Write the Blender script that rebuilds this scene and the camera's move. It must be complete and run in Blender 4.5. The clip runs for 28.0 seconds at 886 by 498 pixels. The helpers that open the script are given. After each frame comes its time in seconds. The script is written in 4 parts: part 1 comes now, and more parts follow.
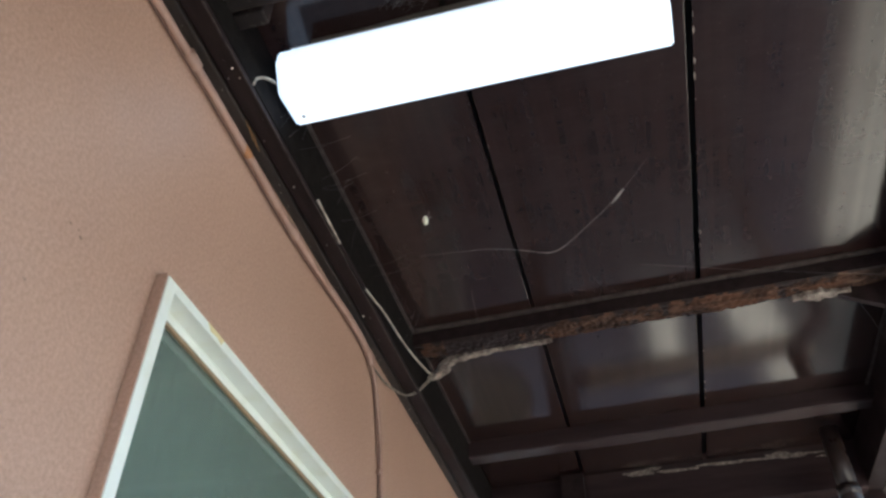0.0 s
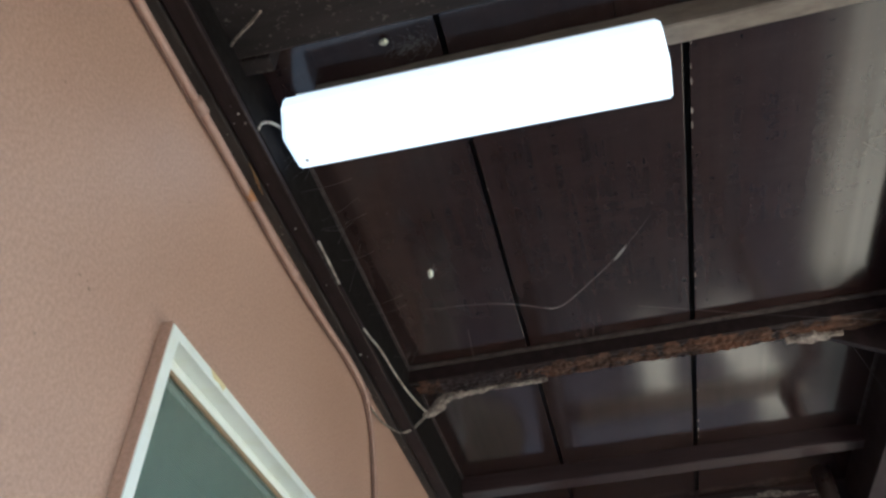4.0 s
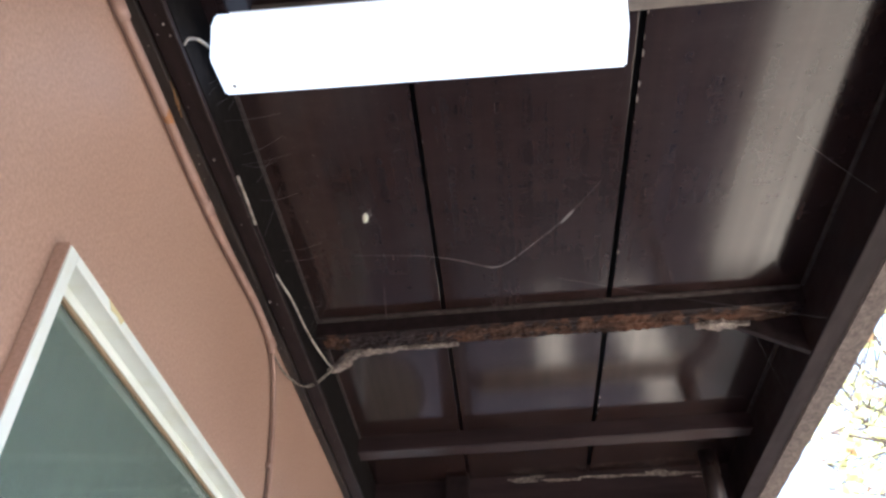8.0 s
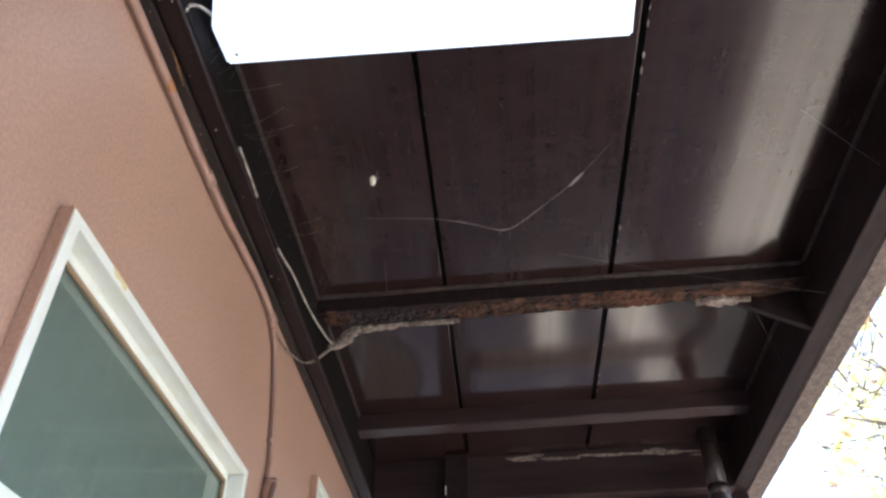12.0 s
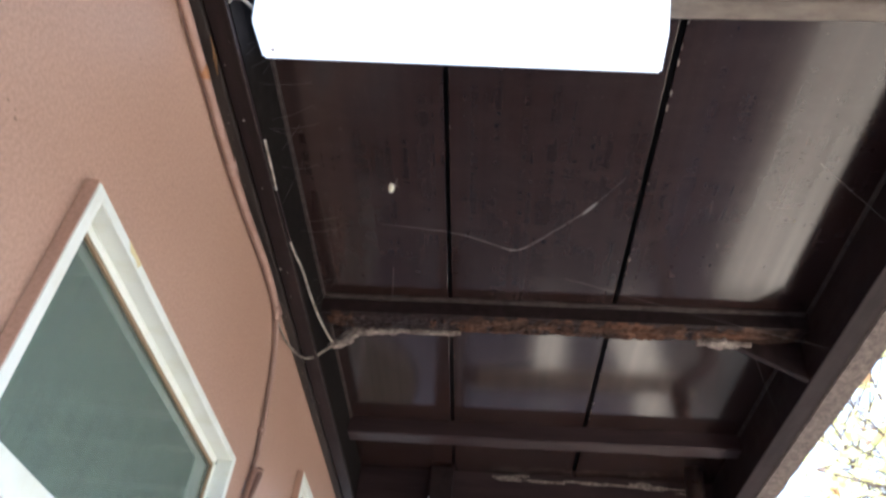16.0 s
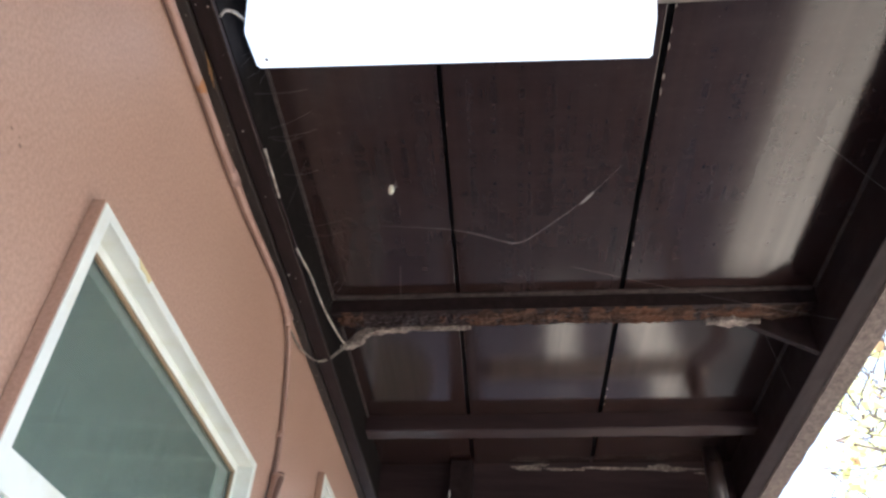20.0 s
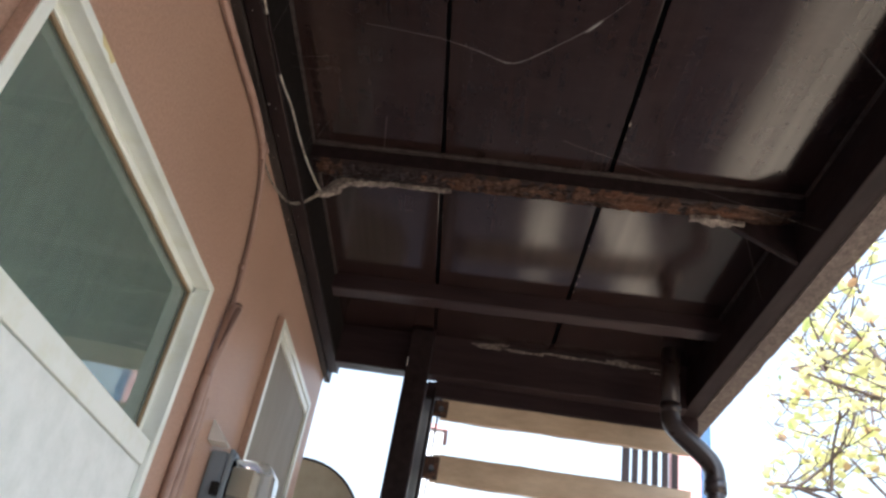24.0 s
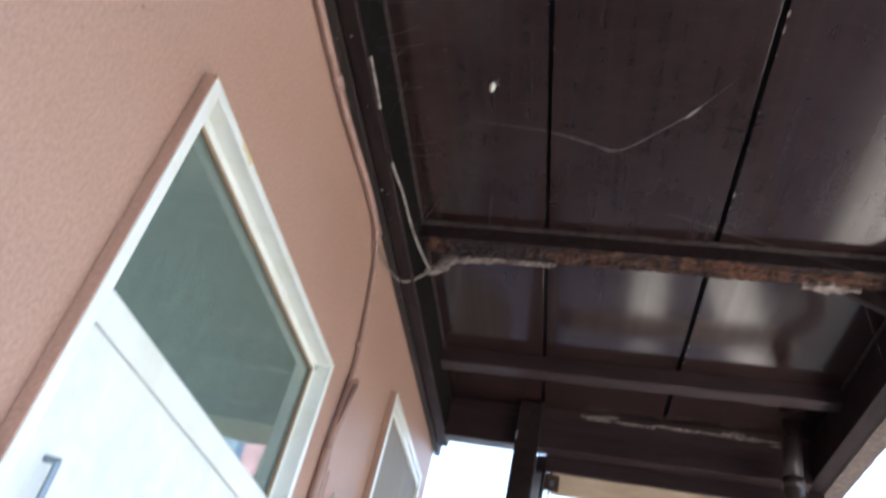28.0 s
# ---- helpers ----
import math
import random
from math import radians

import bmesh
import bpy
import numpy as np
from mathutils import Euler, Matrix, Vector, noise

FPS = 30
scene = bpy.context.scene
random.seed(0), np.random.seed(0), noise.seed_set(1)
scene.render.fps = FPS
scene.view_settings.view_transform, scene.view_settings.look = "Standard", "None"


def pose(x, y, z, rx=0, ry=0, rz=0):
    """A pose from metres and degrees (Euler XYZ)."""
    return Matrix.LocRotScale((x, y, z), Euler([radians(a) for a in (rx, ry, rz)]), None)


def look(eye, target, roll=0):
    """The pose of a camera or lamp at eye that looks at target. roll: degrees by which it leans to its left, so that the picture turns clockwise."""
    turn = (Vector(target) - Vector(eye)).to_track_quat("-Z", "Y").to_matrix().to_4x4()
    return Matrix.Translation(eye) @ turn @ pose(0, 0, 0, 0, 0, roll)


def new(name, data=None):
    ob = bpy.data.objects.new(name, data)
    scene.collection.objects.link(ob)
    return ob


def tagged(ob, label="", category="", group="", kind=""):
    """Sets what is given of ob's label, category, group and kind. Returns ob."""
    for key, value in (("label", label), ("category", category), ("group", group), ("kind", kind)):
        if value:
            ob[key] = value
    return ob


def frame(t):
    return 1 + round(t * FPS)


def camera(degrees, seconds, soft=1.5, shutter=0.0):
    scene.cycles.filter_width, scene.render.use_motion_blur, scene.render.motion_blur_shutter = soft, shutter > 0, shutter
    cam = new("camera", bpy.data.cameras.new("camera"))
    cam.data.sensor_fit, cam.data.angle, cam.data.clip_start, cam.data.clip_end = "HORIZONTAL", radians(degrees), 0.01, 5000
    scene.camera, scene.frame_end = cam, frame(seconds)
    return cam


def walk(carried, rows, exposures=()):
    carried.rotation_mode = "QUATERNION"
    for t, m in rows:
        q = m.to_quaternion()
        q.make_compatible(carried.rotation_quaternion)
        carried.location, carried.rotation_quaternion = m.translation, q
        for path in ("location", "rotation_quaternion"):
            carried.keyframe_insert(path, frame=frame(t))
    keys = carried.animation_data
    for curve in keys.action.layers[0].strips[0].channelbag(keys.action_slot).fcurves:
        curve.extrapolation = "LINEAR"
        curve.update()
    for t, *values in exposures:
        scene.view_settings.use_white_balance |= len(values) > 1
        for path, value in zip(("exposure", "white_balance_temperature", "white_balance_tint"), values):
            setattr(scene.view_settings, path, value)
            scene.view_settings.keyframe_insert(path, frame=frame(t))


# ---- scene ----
cam = camera(58.4, 28.0, soft=2.6, shutter=0.5)
PATH = [
    (0, (0.71, -0.121, 1.636), (0.311, 1.335, 2.948), 0.7),
    (0.5, (0.704, -0.123, 1.64), (0.324, 1.321, 2.972), 0.6),
    (1, (0.707, -0.124, 1.642), (0.341, 1.311, 2.985), 0.8),
    (1.5, (0.708, -0.125, 1.643), (0.354, 1.306, 2.995), 0.8),
    (2, (0.704, -0.128, 1.644), (0.345, 1.293, 3.005), 1.1),
    (2.5, (0.702, -0.13, 1.64), (0.344, 1.282, 3.011), 1.0),
    (4.5, (0.693, -0.173, 1.672), (0.319, 1.269, 3.006), 0.6),
    (5, (0.67, -0.152, 1.681), (0.265, 1.326, 2.966), 0.5),
    (5.5, (0.623, -0.129, 1.685), (0.27, 1.368, 2.964), 0.9),
    (6, (0.624, -0.125, 1.702), (0.348, 1.383, 2.987), 0.9),
    (6.5, (0.639, -0.112, 1.697), (0.382, 1.352, 3.036), 1.2),
    (7, (0.64, -0.104, 1.704), (0.407, 1.38, 3.025), 2.4),
    (7.5, (0.648, -0.101, 1.698), (0.478, 1.396, 3.013), 0.1),
    (8, (0.64, -0.101, 1.697), (0.497, 1.421, 2.986), 0.6),
    (8.5, (0.639, -0.098, 1.696), (0.524, 1.462, 2.943), -0.7),
    (9, (0.647, -0.092, 1.692), (0.555, 1.493, 2.908), -1.8),
    (9.5, (0.642, -0.092, 1.688), (0.516, 1.466, 2.936), -1.9),
    (10, (0.635, -0.092, 1.685), (0.484, 1.441, 2.961), -0.8),
    (10.5, (0.63, -0.093, 1.686), (0.48, 1.436, 2.967), 0.0),
    (11, (0.629, -0.083, 1.683), (0.498, 1.461, 2.947), 0.2),
    (11.5, (0.626, -0.078, 1.677), (0.498, 1.471, 2.935), 0.4),
    (12, (0.619, -0.075, 1.675), (0.488, 1.468, 2.94), 0.3),
    (12.5, (0.616, -0.074, 1.674), (0.479, 1.466, 2.943), 0.6),
    (14.5, (0.606, -0.068, 1.666), (0.461, 1.443, 2.969), 1.9),
    (15, (0.623, -0.102, 1.678), (0.501, 1.374, 3.021), 2.9),
    (15.5, (0.61, -0.103, 1.669), (0.533, 1.345, 3.046), 5.2),
    (16, (0.621, -0.093, 1.663), (0.464, 1.431, 2.948), 7.4),
    (16.5, (0.646, -0.107, 1.657), (0.503, 1.45, 2.905), 5.9),
    (17, (0.649, -0.122, 1.66), (0.473, 1.408, 2.936), 5.4),
    (17.5, (0.64, -0.14, 1.661), (0.502, 1.37, 2.965), 6.0),
    (18, (0.639, -0.136, 1.661), (0.527, 1.368, 2.974), 5.9),
    (18.5, (0.655, -0.121, 1.662), (0.562, 1.413, 2.942), 4.4),
    (19, (0.65, -0.115, 1.657), (0.544, 1.419, 2.936), 3.5),
    (19.5, (0.636, -0.117, 1.659), (0.491, 1.411, 2.941), 4.1),
    (20, (0.629, -0.11, 1.654), (0.454, 1.422, 2.928), 4.2),
    (20.5, (0.617, -0.101, 1.655), (0.423, 1.429, 2.928), 3.8),
    (22.5, (0.631, -0.015, 1.635), (0.409, 1.593, 2.803), 5.1),
    (23, (0.641, 0.003, 1.621), (0.46, 1.67, 2.71), 5.8),
    (23.5, (0.636, 0.002, 1.616), (0.495, 1.703, 2.659), 9.2),
    (24, (0.646, 0.013, 1.614), (0.525, 1.7, 2.681), 10.7),
    (24.5, (0.672, -0.033, 1.628), (0.559, 1.616, 2.755), 9.3),
    (25, (0.674, -0.047, 1.638), (0.61, 1.588, 2.788), 9.6),
    (25.5, (0.677, -0.055, 1.65), (0.622, 1.565, 2.822), 9.1),
    (26, (0.671, -0.065, 1.649), (0.592, 1.529, 2.855), 8.1),
    (26.5, (0.669, -0.066, 1.648), (0.548, 1.504, 2.882), 8.0),
    (27, (0.668, -0.064, 1.639), (0.459, 1.474, 2.9), 9.5),
    (27.5, (0.659, -0.063, 1.617), (0.345, 1.454, 2.882), 12.6),
    (28, (0.634, -0.056, 1.583), (0.242, 1.522, 2.747), 14.7),
]
walk(cam, [(t, look(eye, target, roll)) for t, eye, target, roll in PATH],
     exposures=[(0, 1.7, 4600, 4), (5, 1.65, 4550, 2), (8, 2.0, 4750, 12), (17, 2.0, 4750, 12), (22.8, 1.75, 4750, 12), (23.3, 1.55, 4850, 12), (24, 1.25, 5050, 12),
                (25.2, 1.8, 4800, 12), (26, 2.35, 4700, 14), (27, 2.4, 4700, 13), (28, 2.0, 4600, 12)])

# ---- world, sun, exposure ----
SUN_EL, SUN_AZ = radians(52), radians(190)   # azimuth from +y towards +x
world = bpy.data.worlds.new("sky")
scene.world = world
world.use_nodes = True
wn = world.node_tree.nodes
wbg = wn["Background"]
sky = wn.new("ShaderNodeTexSky")
sky.sky_type, sky.sun_disc = "NISHITA", False
sky.sun_elevation, sky.sun_rotation = SUN_EL, SUN_AZ
sky.air_density, sky.dust_density, sky.ozone_density = 3.0, 10.0, 0.0
haze = wn.new("ShaderNodeHueSaturation")     # a bright, milky sky
haze.inputs["Saturation"].default_value, haze.inputs["Value"].default_value = 0.40, 1.45
world.node_tree.links.new(sky.outputs[0], haze.inputs["Color"])
world.node_tree.links.new(haze.outputs[0], wbg.inputs[0])
wbg.inputs[1].default_value = 0.15
sun = new("sun", bpy.data.lights.new("sun", "SUN"))
sun.data.energy, sun.data.angle, sun.data.color = 4.0, radians(0.6), (1.0, 0.95, 0.86)
sun.matrix_world = look((math.sin(SUN_AZ) * math.cos(SUN_EL) * 20, math.cos(SUN_AZ) * math.cos(SUN_EL) * 20, math.sin(SUN_EL) * 20), (0, 0, 0))


# ---- materials ----
def material(name, color, rough=0.6, metal=0.0, coat=0.0, spec=0.5):
    m = bpy.data.materials.new(name)
    m.use_nodes = True
    b = m.node_tree.nodes["Principled BSDF"]
    b.inputs["Base Color"].default_value = (*color, 1)
    b.inputs["Roughness"].default_value = rough
    b.inputs["Metallic"].default_value = metal
    b.inputs["Coat Weight"].default_value = coat
    b.inputs["Specular IOR Level"].default_value = spec
    return m


def noise_tex(m, scale, detail=5, rough=0.6, stretch=(1, 1, 1)):
    nt = m.node_tree
    co = nt.nodes.new("ShaderNodeTexCoord")
    mp = nt.nodes.new("ShaderNodeMapping")
    mp.inputs["Scale"].default_value = stretch
    tx = nt.nodes.new("ShaderNodeTexNoise")
    tx.inputs["Scale"].default_value = scale
    tx.inputs["Detail"].default_value = detail
    tx.inputs["Roughness"].default_value = rough
    nt.links.new(co.outputs["Object"], mp.inputs[0])
    nt.links.new(mp.outputs[0], tx.inputs["Vector"])
    return tx.outputs[0]


def ramp(m, fac, stops):
    nt = m.node_tree
    r = nt.nodes.new("ShaderNodeValToRGB")
    while len(r.color_ramp.elements) < len(stops):
        r.color_ramp.elements.new(0.5)
    for e, (p, c) in zip(r.color_ramp.elements, stops):
        e.position, e.color = p, (*c, 1)
    nt.links.new(fac, r.inputs[0])
    return r.outputs[0]


def mix(m, fac, a, b):
    nt = m.node_tree
    x = nt.nodes.new("ShaderNodeMix")
    x.data_type = "RGBA"
    for sock, v in ((x.inputs[0], fac), (x.inputs[6], a), (x.inputs[7], b)):
        if isinstance(v, (int, float)):
            sock.default_value = v
        elif isinstance(v, tuple):
            sock.default_value = (*v, 1)
        else:
            nt.links.new(v, sock)
    return x.outputs[2]


def plug(m, name, out):
    m.node_tree.links.new(out, m.node_tree.nodes["Principled BSDF"].inputs[name])


def bump(m, height, strength=0.3, distance=0.002, after=None):
    nt = m.node_tree
    b = nt.nodes.new("ShaderNodeBump")
    b.inputs["Strength"].default_value, b.inputs["Distance"].default_value = strength, distance
    nt.links.new(height, b.inputs["Height"])
    if after:
        nt.links.new(after, b.inputs["Normal"])
    plug(m, "Normal", b.outputs[0])
    return b.outputs[0]


def grey(a, b):
    return [(0.0, (a, a, a)), (1.0, (b, b, b))]


# salmon render on the house wall, sprayed grain under satin paint
STUCCO = material("salmon_render", (0.5, 0.27, 0.2), 0.5)
big = noise_tex(STUCCO, 1.6, 4)
grain = noise_tex(STUCCO, 300, 3, 0.6)
wide = noise_tex(STUCCO, 70, 4, 0.65)
c1 = ramp(STUCCO, big, [(0.3, (0.405, 0.258, 0.184)), (0.7, (0.462, 0.309, 0.224))])
c2 = mix(STUCCO, ramp(STUCCO, noise_tex(STUCCO, 12, 6), [(0.62, (0, 0, 0)), (0.8, (0.35, 0.35, 0.35))]), c1, (0.34, 0.225, 0.18))
c2 = mix(STUCCO, 0.27, c2, ramp(STUCCO, noise_tex(STUCCO, 150, 2, 0.6), [(0.34, (0.30, 0.185, 0.135)), (0.66, (0.62, 0.42, 0.33))]))
c2 = mix(STUCCO, ramp(STUCCO, noise_tex(STUCCO, 22, 4, 0.7), [(0.70, (0, 0, 0)), (0.77, (0.7, 0.7, 0.7))]), c2, (0.19, 0.13, 0.105))
plug(STUCCO, "Base Color", c2)
plug(STUCCO, "Roughness", ramp(STUCCO, wide, grey(0.38, 0.54)))
n1 = bump(STUCCO, wide, 0.24, 0.003)
bump(STUCCO, grain, 0.40, 0.0016, n1)

# dark varnished ply boards: long roller streaks in the varnish, a dusty film over it
PLY = material("dark_varnished_ply", (0.03, 0.017, 0.014), 0.2, spec=0.5)
streak = noise_tex(PLY, 9, 2, 0.5, (6, 0.03, 0.05))
c1 = ramp(PLY, streak, [(0.3, (0.0172, 0.0090, 0.0082)), (0.7, (0.0238, 0.0127, 0.0114))])
film = mix(PLY, ramp(PLY, noise_tex(PLY, 3.5, 6, 0.65), [(0.42, (0, 0, 0)), (0.7, (0.7, 0.7, 0.7))]), c1, (0.031, 0.0210, 0.0205))
cross = ramp(PLY, noise_tex(PLY, 14, 6, 0.75, (0.6, 2.4, 1)), [(0.50, (0, 0, 0)), (0.75, (0.4, 0.4, 0.4))])
film = mix(PLY, cross, film, (0.036, 0.025, 0.023))
plug(PLY, "Base Color", mix(PLY, ramp(PLY, noise_tex(PLY, 130, 2, 0.6), [(0.72, (0, 0, 0)), (0.78, (0.8, 0.8, 0.8))]), film, (0.11, 0.095, 0.088)))
sheen = mix(PLY, 0.5, ramp(PLY, noise_tex(PLY, 14, 3, 0.6, (5, 0.03, 0.05)), grey(0.05, 0.20)), ramp(PLY, noise_tex(PLY, 5, 6, 0.7), grey(0.08, 0.19)))
plug(PLY, "Roughness", sheen)
plug(PLY, "Specular IOR Level", ramp(PLY, noise_tex(PLY, 9, 5, 0.6, (5, 0.05, 0.05)), [(0.30, (0.33, 0.33, 0.33)), (0.70, (0.49, 0.49, 0.49))]))
bump(PLY, noise_tex(PLY, 8, 2, 0.5, (5, 0.01, 0.02)), 0.008, 0.001)

# dark stained framing timber
TIMBER = material("dark_stained_timber", (0.035, 0.021, 0.017), 0.6, spec=0.16)
g = noise_tex(TIMBER, 30, 6, 0.65, (1, 0.12, 1))
c1 = ramp(TIMBER, g, [(0.3, (0.0105, 0.0066, 0.0070)), (0.7, (0.027, 0.0172, 0.0172))])
plug(TIMBER, "Base Color", mix(TIMBER, ramp(TIMBER, noise_tex(TIMBER, 110, 3, 0.7), [(0.68, (0, 0, 0)), (0.78, (0.7, 0.7, 0.7))]), c1, (0.10, 0.08, 0.07)))
plug(TIMBER, "Roughness", ramp(TIMBER, noise_tex(TIMBER, 12, 4), grey(0.42, 0.75)))
bump(TIMBER, g, 0.3, 0.002)
CROSS = material("dark_stained_cross_timber", (0.035, 0.021, 0.017), 0.5, spec=0.25)
g = noise_tex(CROSS, 30, 6, 0.65, (0.12, 1, 1))
plug(CROSS, "Base Color", ramp(CROSS, g, [(0.3, (0.019, 0.0115, 0.0125)), (0.7, (0.046, 0.0285, 0.0290))]))
plug(CROSS, "Roughness", ramp(CROSS, noise_tex(CROSS, 12, 4), grey(0.3, 0.5)))
bump(CROSS, g, 0.3, 0.002)

SPECKED = material("dusty_specked_timber", (0.04, 0.03, 0.026), 0.6, spec=0.3)
g = noise_tex(SPECKED, 30, 6, 0.65, (0.12, 1, 1))
c1 = ramp(SPECKED, g, [(0.3, (0.009, 0.0065, 0.0062)), (0.7, (0.024, 0.018, 0.017))])
plug(SPECKED, "Base Color", mix(SPECKED, ramp(SPECKED, noise_tex(SPECKED, 75, 3, 0.7), [(0.60, (0, 0, 0)), (0.72, (0.8, 0.8, 0.8))]), c1, (0.13, 0.11, 0.095)))
bump(SPECKED, g, 0.4, 0.002)

# near-black tone that stands for the unlit gap beside the wall plate
GAPSHADE = material("black_gap_shade", (0.006, 0.0045, 0.0045), 0.8, spec=0.12)
plug(GAPSHADE, "Base Color", ramp(GAPSHADE, noise_tex(GAPSHADE, 45, 6, 0.7), [(0.4, (0.004, 0.003, 0.003)), (0.75, (0.014, 0.011, 0.010))]))
STRIP = material("greyed_cover_strip", (0.03, 0.024, 0.021), 0.6, spec=0.3)
g = noise_tex(STRIP, 35, 6, 0.7, (1, 0.15, 1))
plug(STRIP, "Base Color", ramp(STRIP, g, [(0.3, (0.016, 0.0125, 0.011)), (0.7, (0.045, 0.036, 0.032))]))
bump(STRIP, g, 0.3, 0.002)

# rotten beam: brown crumbling wood
ROT = material("rotten_wood", (0.12, 0.05, 0.025), 0.9, spec=0.15)
a = noise_tex(ROT, 70, 8, 0.72, (0.14, 1, 1))
c1 = ramp(ROT, a, [(0.30, (0.014, 0.009, 0.008)), (0.45, (0.045, 0.026, 0.019)), (0.58, (0.098, 0.057, 0.039)), (0.76, (0.20, 0.135, 0.098))])
warm = mix(ROT, ramp(ROT, noise_tex(ROT, 11, 5, 0.65, (0.6, 1, 1)), [(0.46, (0, 0, 0)), (0.64, (0.75, 0.75, 0.75))]), c1, (0.105, 0.050, 0.028))
plug(ROT, "Base Color", mix(ROT, ramp(ROT, noise_tex(ROT, 24, 7, 0.7, (0.35, 1, 1)), [(0.36, (0, 0, 0)), (0.52, (1, 1, 1))]), (0.022, 0.014, 0.012), warm))
bump(ROT, noise_tex(ROT, 120, 7, 0.75, (0.2, 1, 1)), 0.8, 0.005)
PEEL = material("peeled_pale_filler", (0.5, 0.45, 0.38), 0.8)
a = noise_tex(PEEL, 60, 6, 0.7)
plug(PEEL, "Base Color", ramp(PEEL, a, [(0.32, (0.05, 0.035, 0.028)), (0.5, (0.20, 0.165, 0.14)), (0.72, (0.42, 0.37, 0.32))]))
bump(PEEL, a, 0.7, 0.004)

WEATHERED = material("weathered_fascia_wood", (0.2, 0.15, 0.12), 0.8)
a = noise_tex(WEATHERED, 70, 7, 0.75, (1, 0.6, 1))
plug(WEATHERED, "Base Color", ramp(WEATHERED, a, [(0.3, (0.060, 0.046, 0.041)), (0.5, (0.14, 0.112, 0.098)), (0.75, (0.26, 0.215, 0.185))]))
bump(WEATHERED, a, 0.6, 0.004)
GREYBEAM = material("dusty_grey_timber", (0.16, 0.13, 0.10), 0.6)
a = noise_tex(GREYBEAM, 40, 7, 0.7, (0.4, 1, 1))
c1 = ramp(GREYBEAM, a, [(0.3, (0.10, 0.08, 0.064)), (0.7, (0.19, 0.16, 0.13))])
plug(GREYBEAM, "Base Color", mix(GREYBEAM, ramp(GREYBEAM, noise_tex(GREYBEAM, 9, 6, 0.7, (0.5, 1, 1)), [(0.58, (0, 0, 0)), (0.72, (0.35, 0.35, 0.35))]), c1, (0.18, 0.10, 0.05)))
bump(GREYBEAM, a, 0.4, 0.002)

# paler timber tone: thin edge highlights are put into this colour
EDGELINE = material("pale_edge_timber", (0.07, 0.055, 0.048), 0.7, spec=0.2)
plug(EDGELINE, "Base Color", ramp(EDGELINE, noise_tex(EDGELINE, 40, 7, 0.7), [(0.35, (0.022, 0.016, 0.015)), (0.7, (0.075, 0.061, 0.056))]))

WHITE = material("white_gloss_paint", (0.74, 0.76, 0.70), 0.3)
a = noise_tex(WHITE, 9, 6, 0.65)
plug(WHITE, "Base Color", ramp(WHITE, a, [(0.33, (0.78, 0.81, 0.70)), (0.52, (0.85, 0.89, 0.84))]))
bump(WHITE, noise_tex(WHITE, 50, 4), 0.15, 0.002)
LEAF_WHITE = material("dirty_white_door_paint", (0.7, 0.73, 0.68), 0.4)
a = noise_tex(LEAF_WHITE, 14, 6, 0.7)
plug(LEAF_WHITE, "Base Color", ramp(LEAF_WHITE, a, [(0.3, (0.72, 0.77, 0.74)), (0.6, (0.84, 0.88, 0.86))]))
bump(LEAF_WHITE, a, 0.2, 0.003)
YELLOWED = material("yellowed_paint", (0.74, 0.66, 0.36), 0.5)
bump(YELLOWED, noise_tex(YELLOWED, 90, 4), 0.3, 0.001)
BEAD = material("brown_glazing_bead", (0.30, 0.22, 0.13), 0.6)
bump(BEAD, noise_tex(BEAD, 80, 4), 0.3, 0.001)
BLIND = material("green_blind_cloth", (0.085, 0.115, 0.085), 0.9)
a = noise_tex(BLIND, 120, 3, 0.6, (1, 1, 0.1))
plug(BLIND, "Base Color", ramp(BLIND, a, [(0.3, (0.145, 0.17, 0.112)), (0.7, (0.225, 0.25, 0.172))]))
GREYPANEL = material("grey_brown_panel", (0.26, 0.24, 0.20), 0.6, spec=0.25)
a = noise_tex(GREYPANEL, 9, 6, 0.65, (1, 1, 0.4))
plug(GREYPANEL, "Base Color", ramp(GREYPANEL, a, [(0.3, (0.225, 0.205, 0.170)), (0.7, (0.285, 0.262, 0.220))]))


def glass_material(name, tint):
    m = material(name, tint, 0.02)
    b = m.node_tree.nodes["Principled BSDF"]
    b.inputs["Transmission Weight"].default_value = 1.0
    b.inputs["IOR"].default_value = 1.5
    return m


GLASS = glass_material("window_glass", (0.78, 0.88, 0.86))
GLASS.node_tree.nodes["Principled BSDF"].inputs["Transmission Weight"].default_value = 0.915
GLASS.node_tree.nodes["Principled BSDF"].inputs["IOR"].default_value = 1.4
bump(GLASS, noise_tex(GLASS, 22, 3, 0.5, (1, 1, 0.3)), 0.04, 0.002)
CLEAR = glass_material("clear_plastic", (0.96, 0.98, 1.0))
CLEAR.node_tree.nodes["Principled BSDF"].inputs["IOR"].default_value = 1.1
CLEAR.node_tree.nodes["Principled BSDF"].inputs["Coat Weight"].default_value = 1.0
CONDUIT = material("painted_conduit", (0.36, 0.185, 0.14), 0.4)
plug(CONDUIT, "Base Color", ramp(CONDUIT, noise_tex(CONDUIT, 18, 5), [(0.3, (0.30, 0.185, 0.14)), (0.65, (0.39, 0.262, 0.21))]))
CABLE = material("grey_white_cable", (0.55, 0.52, 0.45), 0.5)
plug(CABLE, "Base Color", ramp(CABLE, noise_tex(CABLE, 35, 5), [(0.35, (0.16, 0.135, 0.11)), (0.6, (0.42, 0.39, 0.34))]))
SLAT = material("dark_brown_slat", (0.010, 0.006, 0.005), 0.8, spec=0.15)
